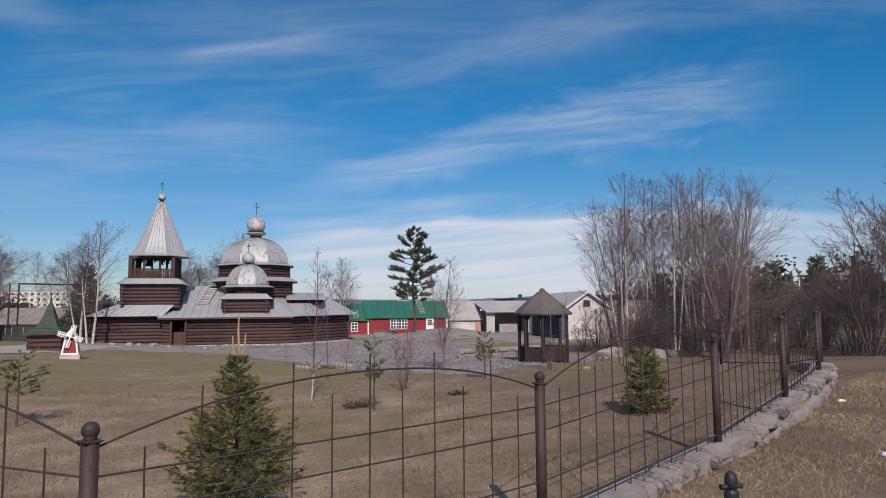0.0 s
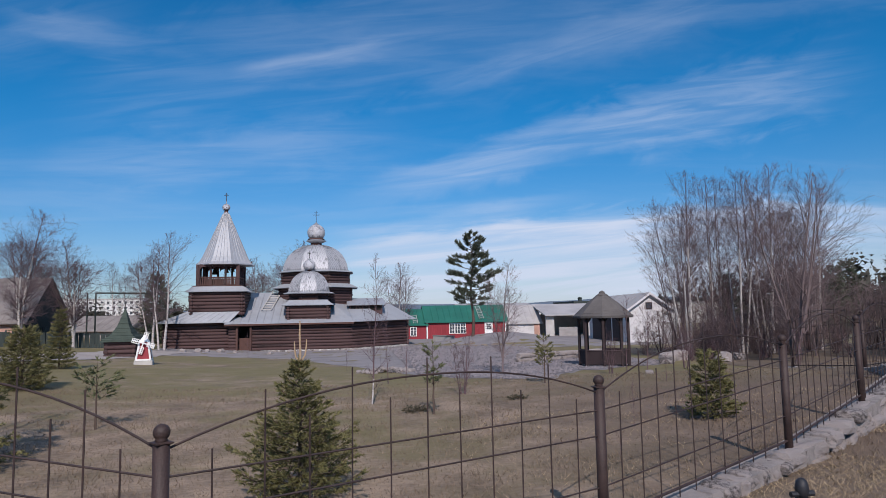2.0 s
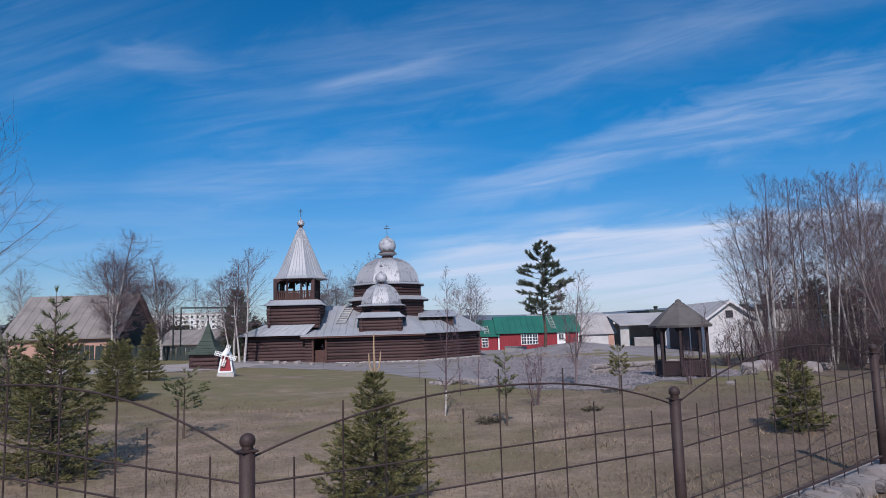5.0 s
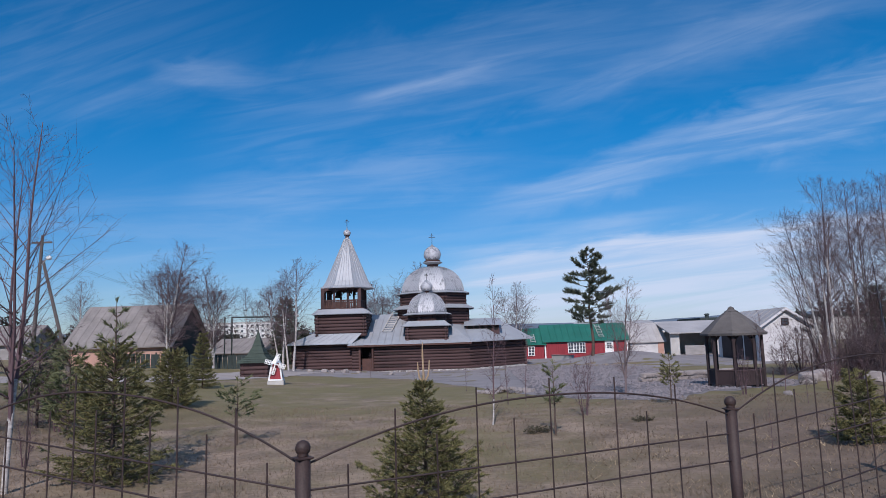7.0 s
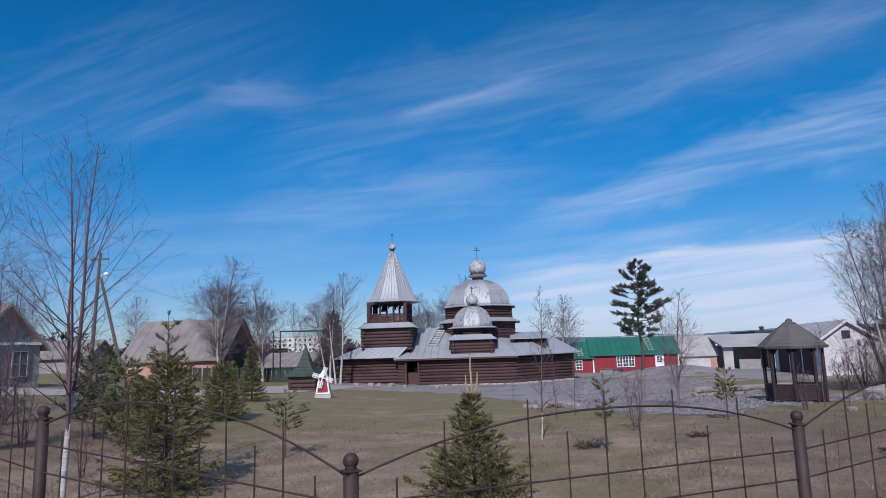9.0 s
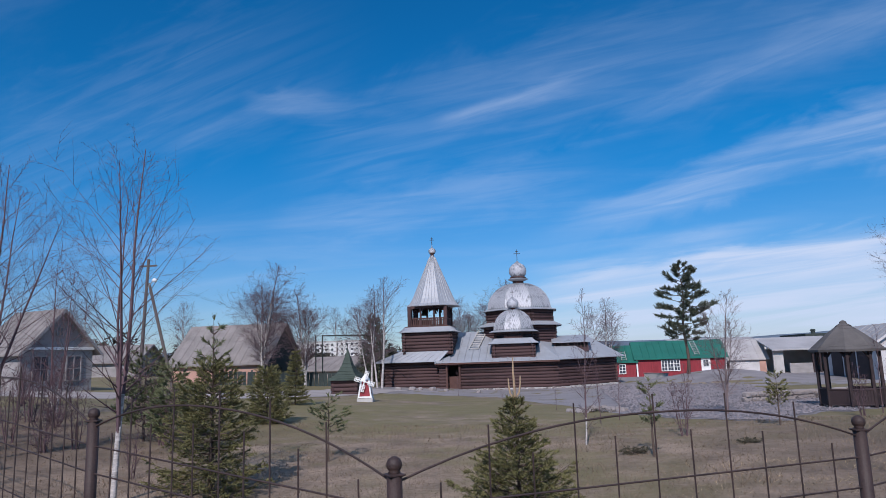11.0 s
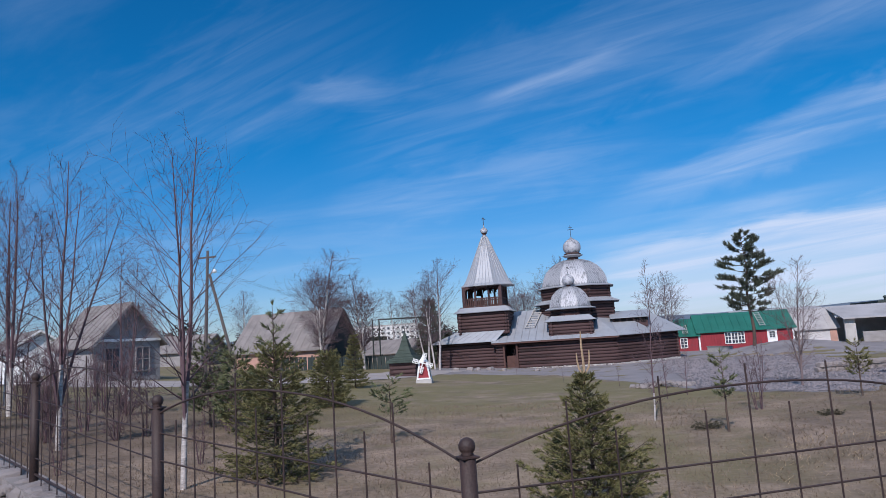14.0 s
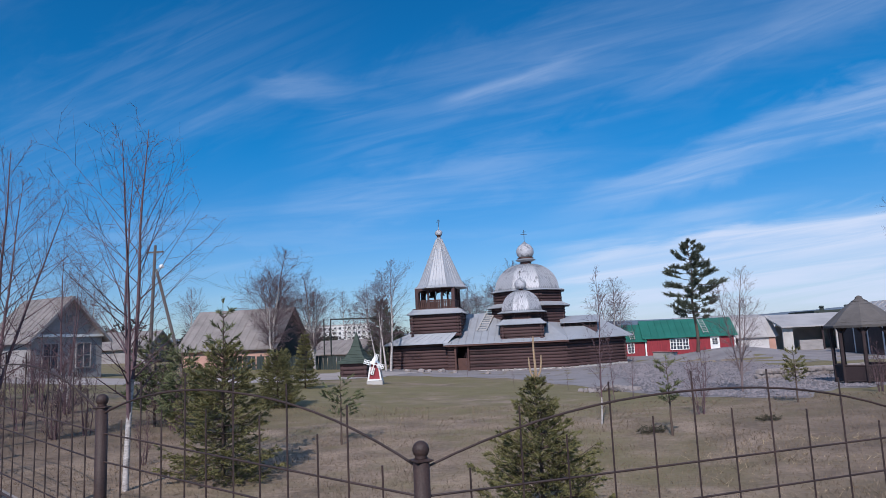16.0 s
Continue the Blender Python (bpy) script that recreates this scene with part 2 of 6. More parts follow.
M = {
    "log": mat("dark_log", (0.030, 0.0155, 0.0160), 0.8, vary=0.55, scale=2.0, grain=18, stretch=(0.25, 2, 2), obj_rand=0.5, col2=(0.074, 0.041, 0.040)),
    "plank": mat("brown_plank", (0.070, 0.034, 0.028), 0.75, vary=0.35, grain=20, obj_rand=0.3),
    "zinc": mat("zinc_sheet", (0.325, 0.335, 0.36), 0.55, 0.15, vary=0.12, scale=0.8, grain=6, bump=0.08),
    "scale": mat("silver_scale", (0.235, 0.245, 0.265), 0.5, 0.3, vary=0.15, scale=1.5, grain=12, bump=0.1, obj_rand=0.25),
    # the darkness of unlit rooms, given as a colour
    "dark": mat("painted_dark_inside", (0.012, 0.010, 0.009), 0.95, vary=0.2, bump=0),
    "rust": mat("brown_painted_steel", (0.024, 0.015, 0.015), 0.6, 0.0, vary=0.4, scale=6, grain=90, bump=0.25, col2=(0.056, 0.034, 0.030)),
    "stone": mat("field_stone", (0.148, 0.127, 0.123), 0.9, vary=0.5, scale=5, grain=45, bump=0.9, obj_rand=0.7, col2=(0.315, 0.275, 0.262)),
    "mortar": mat("grey_mortar", (0.22, 0.195, 0.185), 0.95, vary=0.35, scale=6, grain=70, bump=0.5),
    "cement": mat("pale_cement", (0.42, 0.40, 0.38), 0.92, vary=0.22, scale=1.2, grain=40, bump=0.3),
    "whitewash": mat("stained_whitewash", (0.52, 0.50, 0.50), 0.9, vary=0.22, scale=0.9, grain=12, bump=0.2),
    "white": mat("white_paint", (0.78, 0.77, 0.75), 0.6, vary=0.1, grain=30, bump=0.1),
    "red": mat("red_boards", (0.225, 0.024, 0.033), 0.7, vary=0.3, scale=1.5, grain=20, stretch=(6, 6, 0.5)),
    "greenroof": mat("green_sheet_roof", (0.015, 0.115, 0.085), 0.45, 0.0, vary=0.2, scale=0.8, grain=8, bump=0.05),
    "mossroof": mat("dark_green_shingle", (0.045, 0.060, 0.048), 0.85, vary=0.3, scale=2, grain=20),
    "glass": mat("window_glass", (0.05, 0.06, 0.075), 0.08, 0.0, vary=0.2, bump=0, spec=0.8),
    "gazroof": mat("grey_brown_shingle", (0.098, 0.088, 0.084), 0.85, vary=0.3, scale=2.5, grain=30),
    "gazwood": mat("weathered_dark_wood", (0.030, 0.019, 0.020), 0.8, vary=0.35, grain=25, obj_rand=0.2),
    "slate": mat("pale_slate_roof", (0.20, 0.178, 0.168), 0.85, vary=0.3, scale=1.0, grain=14),
    "greybrick": mat("grey_block_wall", (0.27, 0.25, 0.245), 0.9, vary=0.25, scale=1.2, grain=16, stretch=(1, 1, 3)),
    "darkgable": mat("dark_green_boards", (0.035, 0.045, 0.042), 0.85, vary=0.3, grain=16, stretch=(8, 8, 0.6)),
    "peach": mat("peach_plaster", (0.42, 0.25, 0.20), 0.9, vary=0.2, scale=1, grain=20),
    "flats": mat("white_panel_wall", (0.62, 0.61, 0.60), 0.9, vary=0.12, scale=0.3, grain=4, bump=0),
    "shedroof": mat("pale_sheet_roof", (0.36, 0.34, 0.335), 0.65, 0.1, vary=0.22, scale=0.5, grain=8, bump=0.05),
    "pole": mat("grey_pole", (0.105, 0.090, 0.084), 0.9, vary=0.3, grain=30, stretch=(4, 4, 0.4)),
    "birch": mat("birch_bark", (0.30, 0.255, 0.24), 0.85, vary=0.7, scale=7, grain=30, stretch=(1, 1, 3), col2=(0.60, 0.55, 0.52)),
    "twig": mat("birch_twig", (0.074, 0.048, 0.055), 0.85, vary=0.3, scale=2, grain=30, island=0.4, col2=(0.132, 0.092, 0.099)),
    "maroontwig": mat("near_birch_twig", (0.058, 0.034, 0.039), 0.8, vary=0.35, scale=2, grain=30, island=0.4, col2=(0.118, 0.072, 0.079)),
    "iron": mat("black_iron", (0.018, 0.018, 0.022), 0.5, 0.0, vary=0.3, scale=8, grain=80, bump=0.2),
    "brush": mat("brushwood_twig", (0.062, 0.041, 0.044), 0.88, vary=0.35, scale=2, grain=30, island=0.4, col2=(0.118, 0.082, 0.084)),
    "litter": mat("leaf_litter", (0.085, 0.060, 0.045), 0.95, vary=0.45, scale=0.8, grain=18, bump=1.0, col2=(0.16, 0.12, 0.085)),
    "graytwig": mat("alder_twig", (0.100, 0.070, 0.071), 0.88, vary=0.35, scale=2, grain=30, island=0.4, col2=(0.18, 0.135, 0.134)),
    "bark": mat("brown_bark", (0.085, 0.060, 0.048), 0.9, vary=0.4, scale=8, grain=50, stretch=(1, 1, 0.3), bump=0.6),
    "spruce": mat("spruce_needles", (0.062, 0.064, 0.025), 0.7, vary=0.5, scale=4, grain=30, island=0.6, bump=0, col2=(0.158, 0.146, 0.056)),
    "darkspruce": mat("dark_needles", (0.048, 0.058, 0.044), 0.75, vary=0.4, scale=3, grain=20, island=0.5, bump=0, col2=(0.085, 0.098, 0.065)),
    # needles kept dark: these tufts stand in for shadow patches
    "juniper": mat("shadow_dark_needles", (0.034, 0.031, 0.020), 0.8, vary=0.4, scale=3, grain=20, island=0.5, bump=0, col2=(0.075, 0.068, 0.042)),
    "pine": mat("pine_needles", (0.065, 0.075, 0.036), 0.75, vary=0.4, scale=2, grain=20, island=0.5, bump=0, col2=(0.13, 0.14, 0.065)),
    "grass": mat("dry_lawn", (0.150, 0.120, 0.060), 0.95, vary=0.30, scale=0.35, grain=9, bump=0.8, col2=(0.20, 0.165, 0.095)),
    "blade": mat("dry_grass_blade", (0.142, 0.105, 0.075), 0.9, vary=0.35, scale=0.5, grain=5, island=0.5, bump=0, col2=(0.205, 0.155, 0.112)),
    "straw": mat("straw_blade", (0.185, 0.132, 0.078), 0.9, vary=0.55, scale=0.5, grain=5, island=0.9, bump=0, col2=(0.40, 0.305, 0.19)),
    "dust": mat("dusty_road", (0.30, 0.265, 0.25), 0.95, vary=0.25, scale=0.6, grain=25, bump=0.4),
    "asphalt": mat("worn_asphalt", (0.20, 0.18, 0.185), 0.95, vary=0.25, scale=0.5, grain=30, bump=0.4, col2=(0.27, 0.245, 0.245)),
    "gravel": mat("grey_gravel", (0.125, 0.113, 0.118), 0.95, vary=0.35, scale=0.6, grain=14, bump=1.0, col2=(0.20, 0.18, 0.185)),
    "rubble": mat("rubble_stone", (0.104, 0.092, 0.098), 0.95, vary=0.4, scale=2, grain=30, bump=0.5, island=0.6, col2=(0.225, 0.200, 0.21)),
    "forest": mat("far_forest", (0.045, 0.042, 0.034), 0.95, vary=0.5, scale=0.05, grain=0.6, bump=0),
    # the blue of distant haze is mixed into the hills' colour
    "hill": mat("hazed_hill", (0.10, 0.13, 0.17), 1.0, vary=0.2, scale=0.01, grain=0.2, bump=0),
    "tan": mat("tan_shoot", (0.34, 0.24, 0.15), 0.8, vary=0.2),
    "bell": mat("dark_bronze", (0.05, 0.04, 0.03), 0.4, 0.8, vary=0.2),
}


def lawn_material():
    """Dry lawn: brown thatch, olive patches and bare spots."""
    m = mat("dry_lawn", (0.140, 0.098, 0.070), 0.95, vary=0.6, scale=1.1, grain=11, bump=1.0, col2=(0.31, 0.232, 0.168))
    nt = m.node_tree
    b, ramp = nt.nodes["Principled BSDF"], next(n for n in nt.nodes if n.type == "VALTORGB")
    co = next(n for n in nt.nodes if n.type == "TEX_COORD")
    green, fine = nt.nodes.new("ShaderNodeTexNoise"), nt.nodes.new("ShaderNodeTexNoise")
    for n, s in ((green, 0.15), (fine, 1.3)):
        n.inputs["Scale"].default_value, n.inputs["Detail"].default_value = s, 6.0
        nt.links.new(co.outputs["Object"], n.inputs["Vector"])
    add = nt.nodes.new("ShaderNodeMath")
    add.operation = "MULTIPLY_ADD"
    nt.links.new(fine.outputs[0], add.inputs[0])
    add.inputs[1].default_value = 0.5
    nt.links.new(green.outputs[0], add.inputs[2])
    # the grass is greener towards the middle of the lawn, thin and brown along the fence
    xyz, far = nt.nodes.new("ShaderNodeSeparateXYZ"), nt.nodes.new("ShaderNodeMapRange")
    nt.links.new(co.outputs["Object"], xyz.inputs[0])
    nt.links.new(xyz.outputs[1], far.inputs[0])
    far.inputs[1].default_value, far.inputs[2].default_value, far.inputs[3].default_value, far.inputs[4].default_value = 7.0, 22.0, -0.06, 0.13
    more = nt.nodes.new("ShaderNodeMath")
    nt.links.new(add.outputs[0], more.inputs[0])
    nt.links.new(far.outputs[0], more.inputs[1])
    mr = nt.nodes.new("ShaderNodeMapRange")
    mr.interpolation_type = "SMOOTHSTEP"
    mr.inputs[1].default_value, mr.inputs[2].default_value, mr.inputs[4].default_value = 0.64, 0.92, 0.8
    nt.links.new(more.outputs[0], mr.inputs[0])
    mx = nt.nodes.new("ShaderNodeMix")
    mx.data_type = "RGBA"
    nt.links.new(mr.outputs[0], mx.inputs[0])
    nt.links.new(ramp.outputs[0], mx.inputs[6])
    mx.inputs[7].default_value = (0.150, 0.130, 0.050, 1)
    # darker brown towards both sides of the near lawn, with a patchy edge
    outward, browning, tip = nt.nodes.new("ShaderNodeMath"), nt.nodes.new("ShaderNodeMapRange"), nt.nodes.new("ShaderNodeMix")
    outward.operation = "MULTIPLY_ADD"
    nt.links.new(add.outputs[0], outward.inputs[0])
    outward.inputs[1].default_value = 9.0
    left, right, width = (nt.nodes.new("ShaderNodeMath") for _ in range(3))
    left.operation, width.operation = "MULTIPLY_ADD", "MAXIMUM"
    nt.links.new(xyz.outputs[0], left.inputs[0])
    left.inputs[1].default_value, left.inputs[2].default_value, right.inputs[1].default_value = -1.0, -2.5, 1.5
    nt.links.new(xyz.outputs[0], right.inputs[0])
    nt.links.new(left.outputs[0], width.inputs[0])
    nt.links.new(right.outputs[0], width.inputs[1])
    nt.links.new(width.outputs[0], outward.inputs[2])
    browning.interpolation_type = "SMOOTHSTEP"
    browning.inputs[1].default_value, browning.inputs[2].default_value, browning.inputs[4].default_value = 8.8, 14.5, 0.8
    nt.links.new(outward.outputs[0], browning.inputs[0])
    near, amount = nt.nodes.new("ShaderNodeMapRange"), nt.nodes.new("ShaderNodeMath")
    near.inputs[1].default_value, near.inputs[2].default_value, near.inputs[3].default_value, near.inputs[4].default_value = 12.0, 21.0, 1.0, 0.0
    nt.links.new(xyz.outputs[1], near.inputs[0])
    amount.operation = "MULTIPLY"
    nt.links.new(browning.outputs[0], amount.inputs[0])
    nt.links.new(near.outputs[0], amount.inputs[1])
    tip.data_type = "RGBA"
    nt.links.new(amount.outputs[0], tip.inputs[0])
    nt.links.new(mx.outputs[2], tip.inputs[6])
    tip.inputs[7].default_value = (0.104, 0.073, 0.056, 1)
    nt.links.new(tip.outputs[2], b.inputs["Base Color"])
    return m


M["grass"] = lawn_material()


# ---- mesh tools ----
class MB:
    """Gathers vertices and faces for one mesh."""

    def __init__(self):
        self.v, self.f = [], []

    def add(self, vs, fs):
        o = len(self.v)
        self.v += [tuple(p) for p in vs]
        self.f += [tuple(i + o for i in q) for q in fs]
        return self

    def box(self, lo, hi, turn=0.0, bevel=0.0):
        (a, b, c), (d, e, g) = lo, hi
        if bevel:
            k = bevel
            ring = lambda z, s: [(a + s, b, z), (d - s, b, z), (d, b + s, z), (d, e - s, z), (d - s, e, z), (a + s, e, z), (a, e - s, z), (a, b + s, z)]
            inner = lambda z: [(a + k, b + k, z), (d - k, b + k, z), (d - k, b + k, z), (d - k, e - k, z), (d - k, e - k, z), (a + k, e - k, z), (a + k, e - k, z), (a + k, b + k, z)]
            vs = inner(c) + ring(c + k, k) + ring(g - k, k) + inner(g)
            fs = [(8 * r + i, 8 * r + (i + 1) % 8, 8 * r + 8 + (i + 1) % 8, 8 * r + 8 + i) for r in range(3) for i in range(8)]
            fs += [(6, 5, 3, 1)[::1], (24 + 1, 24 + 3, 24 + 5, 24 + 7)]
        else:
            vs = [(a, b, c), (d, b, c), (d, e, c), (a, e, c), (a, b, g), (d, b, g), (d, e, g), (a, e, g)]
            fs = [(3, 2, 1, 0), (4, 5, 6, 7), (0, 1, 5, 4), (1, 2, 6, 5), (2, 3, 7, 6), (3, 0, 4, 7)]
        if turn:
            cx, cy = (a + d) / 2, (b + e) / 2
            co, si = math.cos(turn), math.sin(turn)
            vs = [(cx + (x - cx) * co - (y - cy) * si, cy + (x - cx) * si + (y - cy) * co, z) for x, y, z in vs]
        return self.add(vs, fs)

    def tube(self, p, q, r0, r1=None, n=8, caps=True):
        p, q = Vector(p), Vector(q)
        r1 = r0 if r1 is None else r1
        d = (q - p)
        if d.length < 1e-6:
            return self
        d.normalize()
        s = d.cross((0, 0, 1)) if abs(d.z) < 0.95 else d.cross((1, 0, 0))
        s.normalize()
        t = d.cross(s)
        vs = []
        for c, r in ((p, r0), (q, r1)):
            for i in range(n):
                a = 2 * math.pi * i / n
                vs.append(c + s * (r * math.cos(a)) + t * (r * math.sin(a)))
        fs = [(i, i + n, (i + 1) % n + n, (i + 1) % n) for i in range(n)]
        if caps:
            fs += [tuple(range(n)), tuple(range(2 * n - 1, n - 1, -1))]
        return self.add(vs, fs)

    def chain(self, pts, radii, n=5):
        """One bent tube through points."""
        o = len(self.v)
        pts = [Vector(p) for p in pts]
        up = Vector((0.31, 0.87, 0.38))
        for k, (p, r) in enumerate(zip(pts, radii)):
            d = (pts[min(k + 1, len(pts) - 1)] - pts[max(k - 1, 0)])
            d.normalize()
            s = d.cross(up if abs(d.dot(up)) < 0.95 else Vector((1, 0, 0)))
            s.normalize()
            t = d.cross(s)
            for i in range(n):
                a = 2 * math.pi * i / n
                self.v.append(tuple(p + s * (r * math.cos(a)) + t * (r * math.sin(a))))
        for k in range(len(pts) - 1):
            for i in range(n):
                self.f.append((o + k * n + i, o + k * n + (i + 1) % n, o + (k + 1) * n + (i + 1) % n, o + (k + 1) * n + i))
        return self

    def lathe(self, prof, n=24, c=(0, 0, 0), turn=0.0, caps=True):
        vs = [(c[0] + r * math.cos(turn + 2 * math.pi * i / n), c[1] + r * math.sin(turn + 2 * math.pi * i / n), c[2] + z) for r, z in prof for i in range(n)]
        fs = [(k * n + i, k * n + (i + 1) % n, k * n + n + (i + 1) % n, k * n + n + i) for k in range(len(prof) - 1) for i in range(n)]
        if caps:
            fs += [tuple(range(n - 1, -1, -1)), tuple(range((len(prof) - 1) * n, len(prof) * n))]
        return self.add(vs, fs)

    def slab(self, pts, th):
        """A sheet over a polygon, th thick downwards."""
        n = len(pts)
        vs = [tuple(p) for p in pts] + [(x, y, z - th) for x, y, z in pts]
        return self.add(vs, [tuple(range(n)), tuple(range(2 * n - 1, n - 1, -1))] + [(i, i + n, (i + 1) % n + n, (i + 1) % n) for i in range(n)])


def mesh_of(name, mb, material, smooth=False):
    me = bpy.data.meshes.new(name)
    me.from_pydata(mb.v, [], mb.f)
    me.materials.append(M[material])
    if smooth:
        me.polygons.foreach_set("use_smooth", [True] * len(me.polygons))
    me.update()
    return me


def part(name, mb, material, parent=None, label="", smooth=False, at=None):
    """One mesh object under a thing or a part. mb: a builder or a mesh to share."""
    me = mesh_of(name, mb, material, smooth) if isinstance(mb, MB) else mb
    ob = new(name, me)
    ob.parent = parent
    if at is not None:
        ob.matrix_basis = at
    if label:
        tagged(ob, label)
    return ob


def thing(name, label, category, at=None, group="", kind=""):
    ob = new(name)
    ob.empty_display_size = 0.2
    ob.matrix_basis = at if at is not None else Matrix()
    return tagged(ob, label, category, group, kind)


def ease(t):
    t = min(max(t, 0.0), 1.0)
    return t * t * (3 - 2 * t)


def ground_z(x, y):
    """Height of the ground."""
    z = -0.65 * ease((y - 15) / 35)
    z += 0.05 * max(0.0, -x - 4) * (1 - ease((-x - 30) / 40) * 0.5)
    z += 0.05 * max(0.0, x - 2) * (1 - ease((y - 10) / 12)) * (1 - ease((x - 16) / 10))
    z += 0.85 * ease(1 - math.hypot((x - 13.5) / 7.5, (y - 57) / 9))
    z += 0.035 * noise.noise((x * 0.35, y * 0.35, 0)) + 0.015 * noise.noise((x * 1.3, y * 1.3, 4))
    return z

# ---- ground ----
def sheet(name, xs, ys, lift, inside=None, zfun=None):
    mb = MB()
    idx = {}
    for j, y in enumerate(ys):
        for i, x in enumerate(xs):
            idx[i, j] = len(mb.v)
            mb.v.append((x, y, (zfun or ground_z)(x, y) + lift))
    for j in range(len(ys) - 1):
        for i in range(len(xs) - 1):
            cx, cy = (xs[i] + xs[i + 1]) / 2, (ys[j] + ys[j + 1]) / 2
            if inside is None or inside(cx, cy):
                mb.f.append((idx[i, j], idx[i + 1, j], idx[i + 1, j + 1], idx[i, j + 1]))
    return mb


def steps(*spans):
    out = []
    for a, b, s in spans:
        n = max(1, round((b - a) / s))
        out += [a + (b - a) * i / n for i in range(n)]
    return out + [spans[-1][1]]


gx = steps((-3000, -400, 650), (-400, -80, 40), (-80, -30, 5), (-30, 30, 0.6), (30, 80, 5), (80, 400, 40), (400, 3000, 650))
gy = steps((-3000, -300, 900), (-300, -20, 40), (-20, -5, 3), (-5, 32, 0.5), (32, 90, 1.5), (90, 400, 31), (400, 3000, 650))
tagged(part("ground", sheet("ground", gx, gy, 0.0), "grass", smooth=True), "dry brown spring lawn with thin short grass", "ground", kind="structure")


EDGE = [(-13, 42.5), (-9.6, 40.5), (-3.4, 39.3), (-0.5, 29.5), (1.7, 22.2), (3.6, 18.6), (5.5, 17.7), (7.5, 20.4), (11, 22.5), (13.5, 27), (16, 38), (30, 44)]


def edge_y(x):
    for (a, b), (c, d) in zip(EDGE, EDGE[1:]):
        if a <= x <= c:
            return b + (d - b) * (x - a) / (c - a) + 0.35 * math.sin(x * 2.1) + 0.2 * math.sin(x * 5.3)
    return 99


def yard(x, y):
    return -13 < x < 30 and edge_y(x) < y < 78 and (x < 12.3 or y > 46)


def rubbly(x, y):
    return yard(x, y) and y > edge_y(x) + 0.3 and 2.2 + 0.035 * (y - 20) < x < 13 and y < 56 - 0.5 * x


def apron(x0, x1, dx, low, high, lift, rows):
    """A sheet between two curved edges."""
    mb = MB()
    n = round((x1 - x0) / dx)
    for i in range(n + 1):
        x = x0 + (x1 - x0) * i / n
        a, b = low(x), high(x)
        for j in range(rows + 1):
            y = a + max(0.0, b - a) * (j / rows) ** 1.4
            mb.v.append((x, y, ground_z(x, y) + lift))
    for i in range(n):
        for j in range(rows):
            k = i * (rows + 1) + j
            mb.f.append((k, k + rows + 1, k + rows + 2, k + 1))
    return mb


paved = apron(-12.9, 12.3, 0.2, edge_y, lambda x: 78, 0.006, 70)
far = apron(12.3, 30, 0.4, lambda x: max(46, edge_y(x)), lambda x: 78, 0.006, 40)
paved.add(far.v, far.f)
tagged(part("pavement", paved, "asphalt", smooth=True), "worn grey asphalt yard round the church", "pavement", kind="structure")
tagged(part("gravel_yard", apron(2.25, 12.3, 0.15, lambda x: edge_y(x) + 0.25, lambda x: max(edge_y(x) + 0.25, min(56 - 0.5 * x, 20 + (x - 2.2) / 0.035) + 0.5 * math.sin(x * 3)), 0.014, 60), "gravel", smooth=True), "grey gravel slope strewn with broken stone", "gravel", kind="structure")
chips = MB()
rnd = random.Random(5)
CHIP = [(1, 0, 0), (-0.5, 0.87, 0), (-0.5, -0.87, 0), (0.3, 0.1, 0.8)]
n = 0
while n < 9000:
    x, y = rnd.uniform(1, 13), 18 + 36 * rnd.random() ** 1.6
    if rubbly(x, y):
        r = rnd.uniform(0.018, 0.05) * (0.7 + y / 50)
        a = rnd.uniform(0, 6.3)
        z = ground_z(x, y) + 0.015
        chips.add([(x + r * (u * math.cos(a) - v * math.sin(a)), y + r * (u * math.sin(a) + v * math.cos(a)), z + r * w * rnd.uniform(0.6, 1.2)) for u, v, w in CHIP], [(0, 1, 3), (1, 2, 3), (2, 0, 3)])
        n += 1
tagged(part("broken_stone", chips, "rubble"), "loose broken grey stone on the slope", "gravel", kind="stuff")

ROAD = [(-60, 33), (-32, 29.5), (-20, 27.8), (-15.5, 30.5), (-13.2, 37), (-12.0, 47)]


mb = MB()
pts = [Vector((*p, 0)) for p in ROAD]
line = []
for a, b in zip(pts, pts[1:]):
    m = int((b - a).length / 0.6)
    line += [a.lerp(b, i / m) for i in range(m)]
for _ in range(6):
    line = [line[0]] + [(p + 2 * q + r) / 4 for p, q, r in zip(line, line[1:], line[2:])] + [line[-1]]
for i, p in enumerate(line):
    d = (line[min(i + 1, len(line) - 1)] - line[max(i - 1, 0)]).normalized()
    w = 2.7 + 0.25 * math.sin(i * 0.31) + 0.12 * math.sin(i * 1.3)
    for j in range(9):
        q = p + Vector((-d.y, d.x, 0)) * (w * (j - 4) / 4)
        mb.v.append((q.x, q.y, ground_z(q.x, q.y) + 0.02))
for i in range(len(line) - 1):
    for j in range(8):
        k = i * 9 + j
        mb.f.append((k, k + 1, k + 10, k + 9))
tagged(part("road", mb, "dust", smooth=True), "pale dusty village road beside the lawn", "road", kind="structure")
litter = apron(10.4, 48, 0.3, lambda x: max(4.0, 11.8 - 1.5 * (x - 10.4)) + 0.5 * math.sin(x * 2.7) + 0.25 * math.sin(x * 7.1), lambda x: min(40.0, 13 + 6.0 * max(0.0, x - 11.0)) + 0.8 * math.sin(x * 1.9), 0.008, 50)
tagged(part("leaf_litter", litter, "litter", smooth=True), "dark brown leaf litter under the brushwood", "ground", kind="structure")

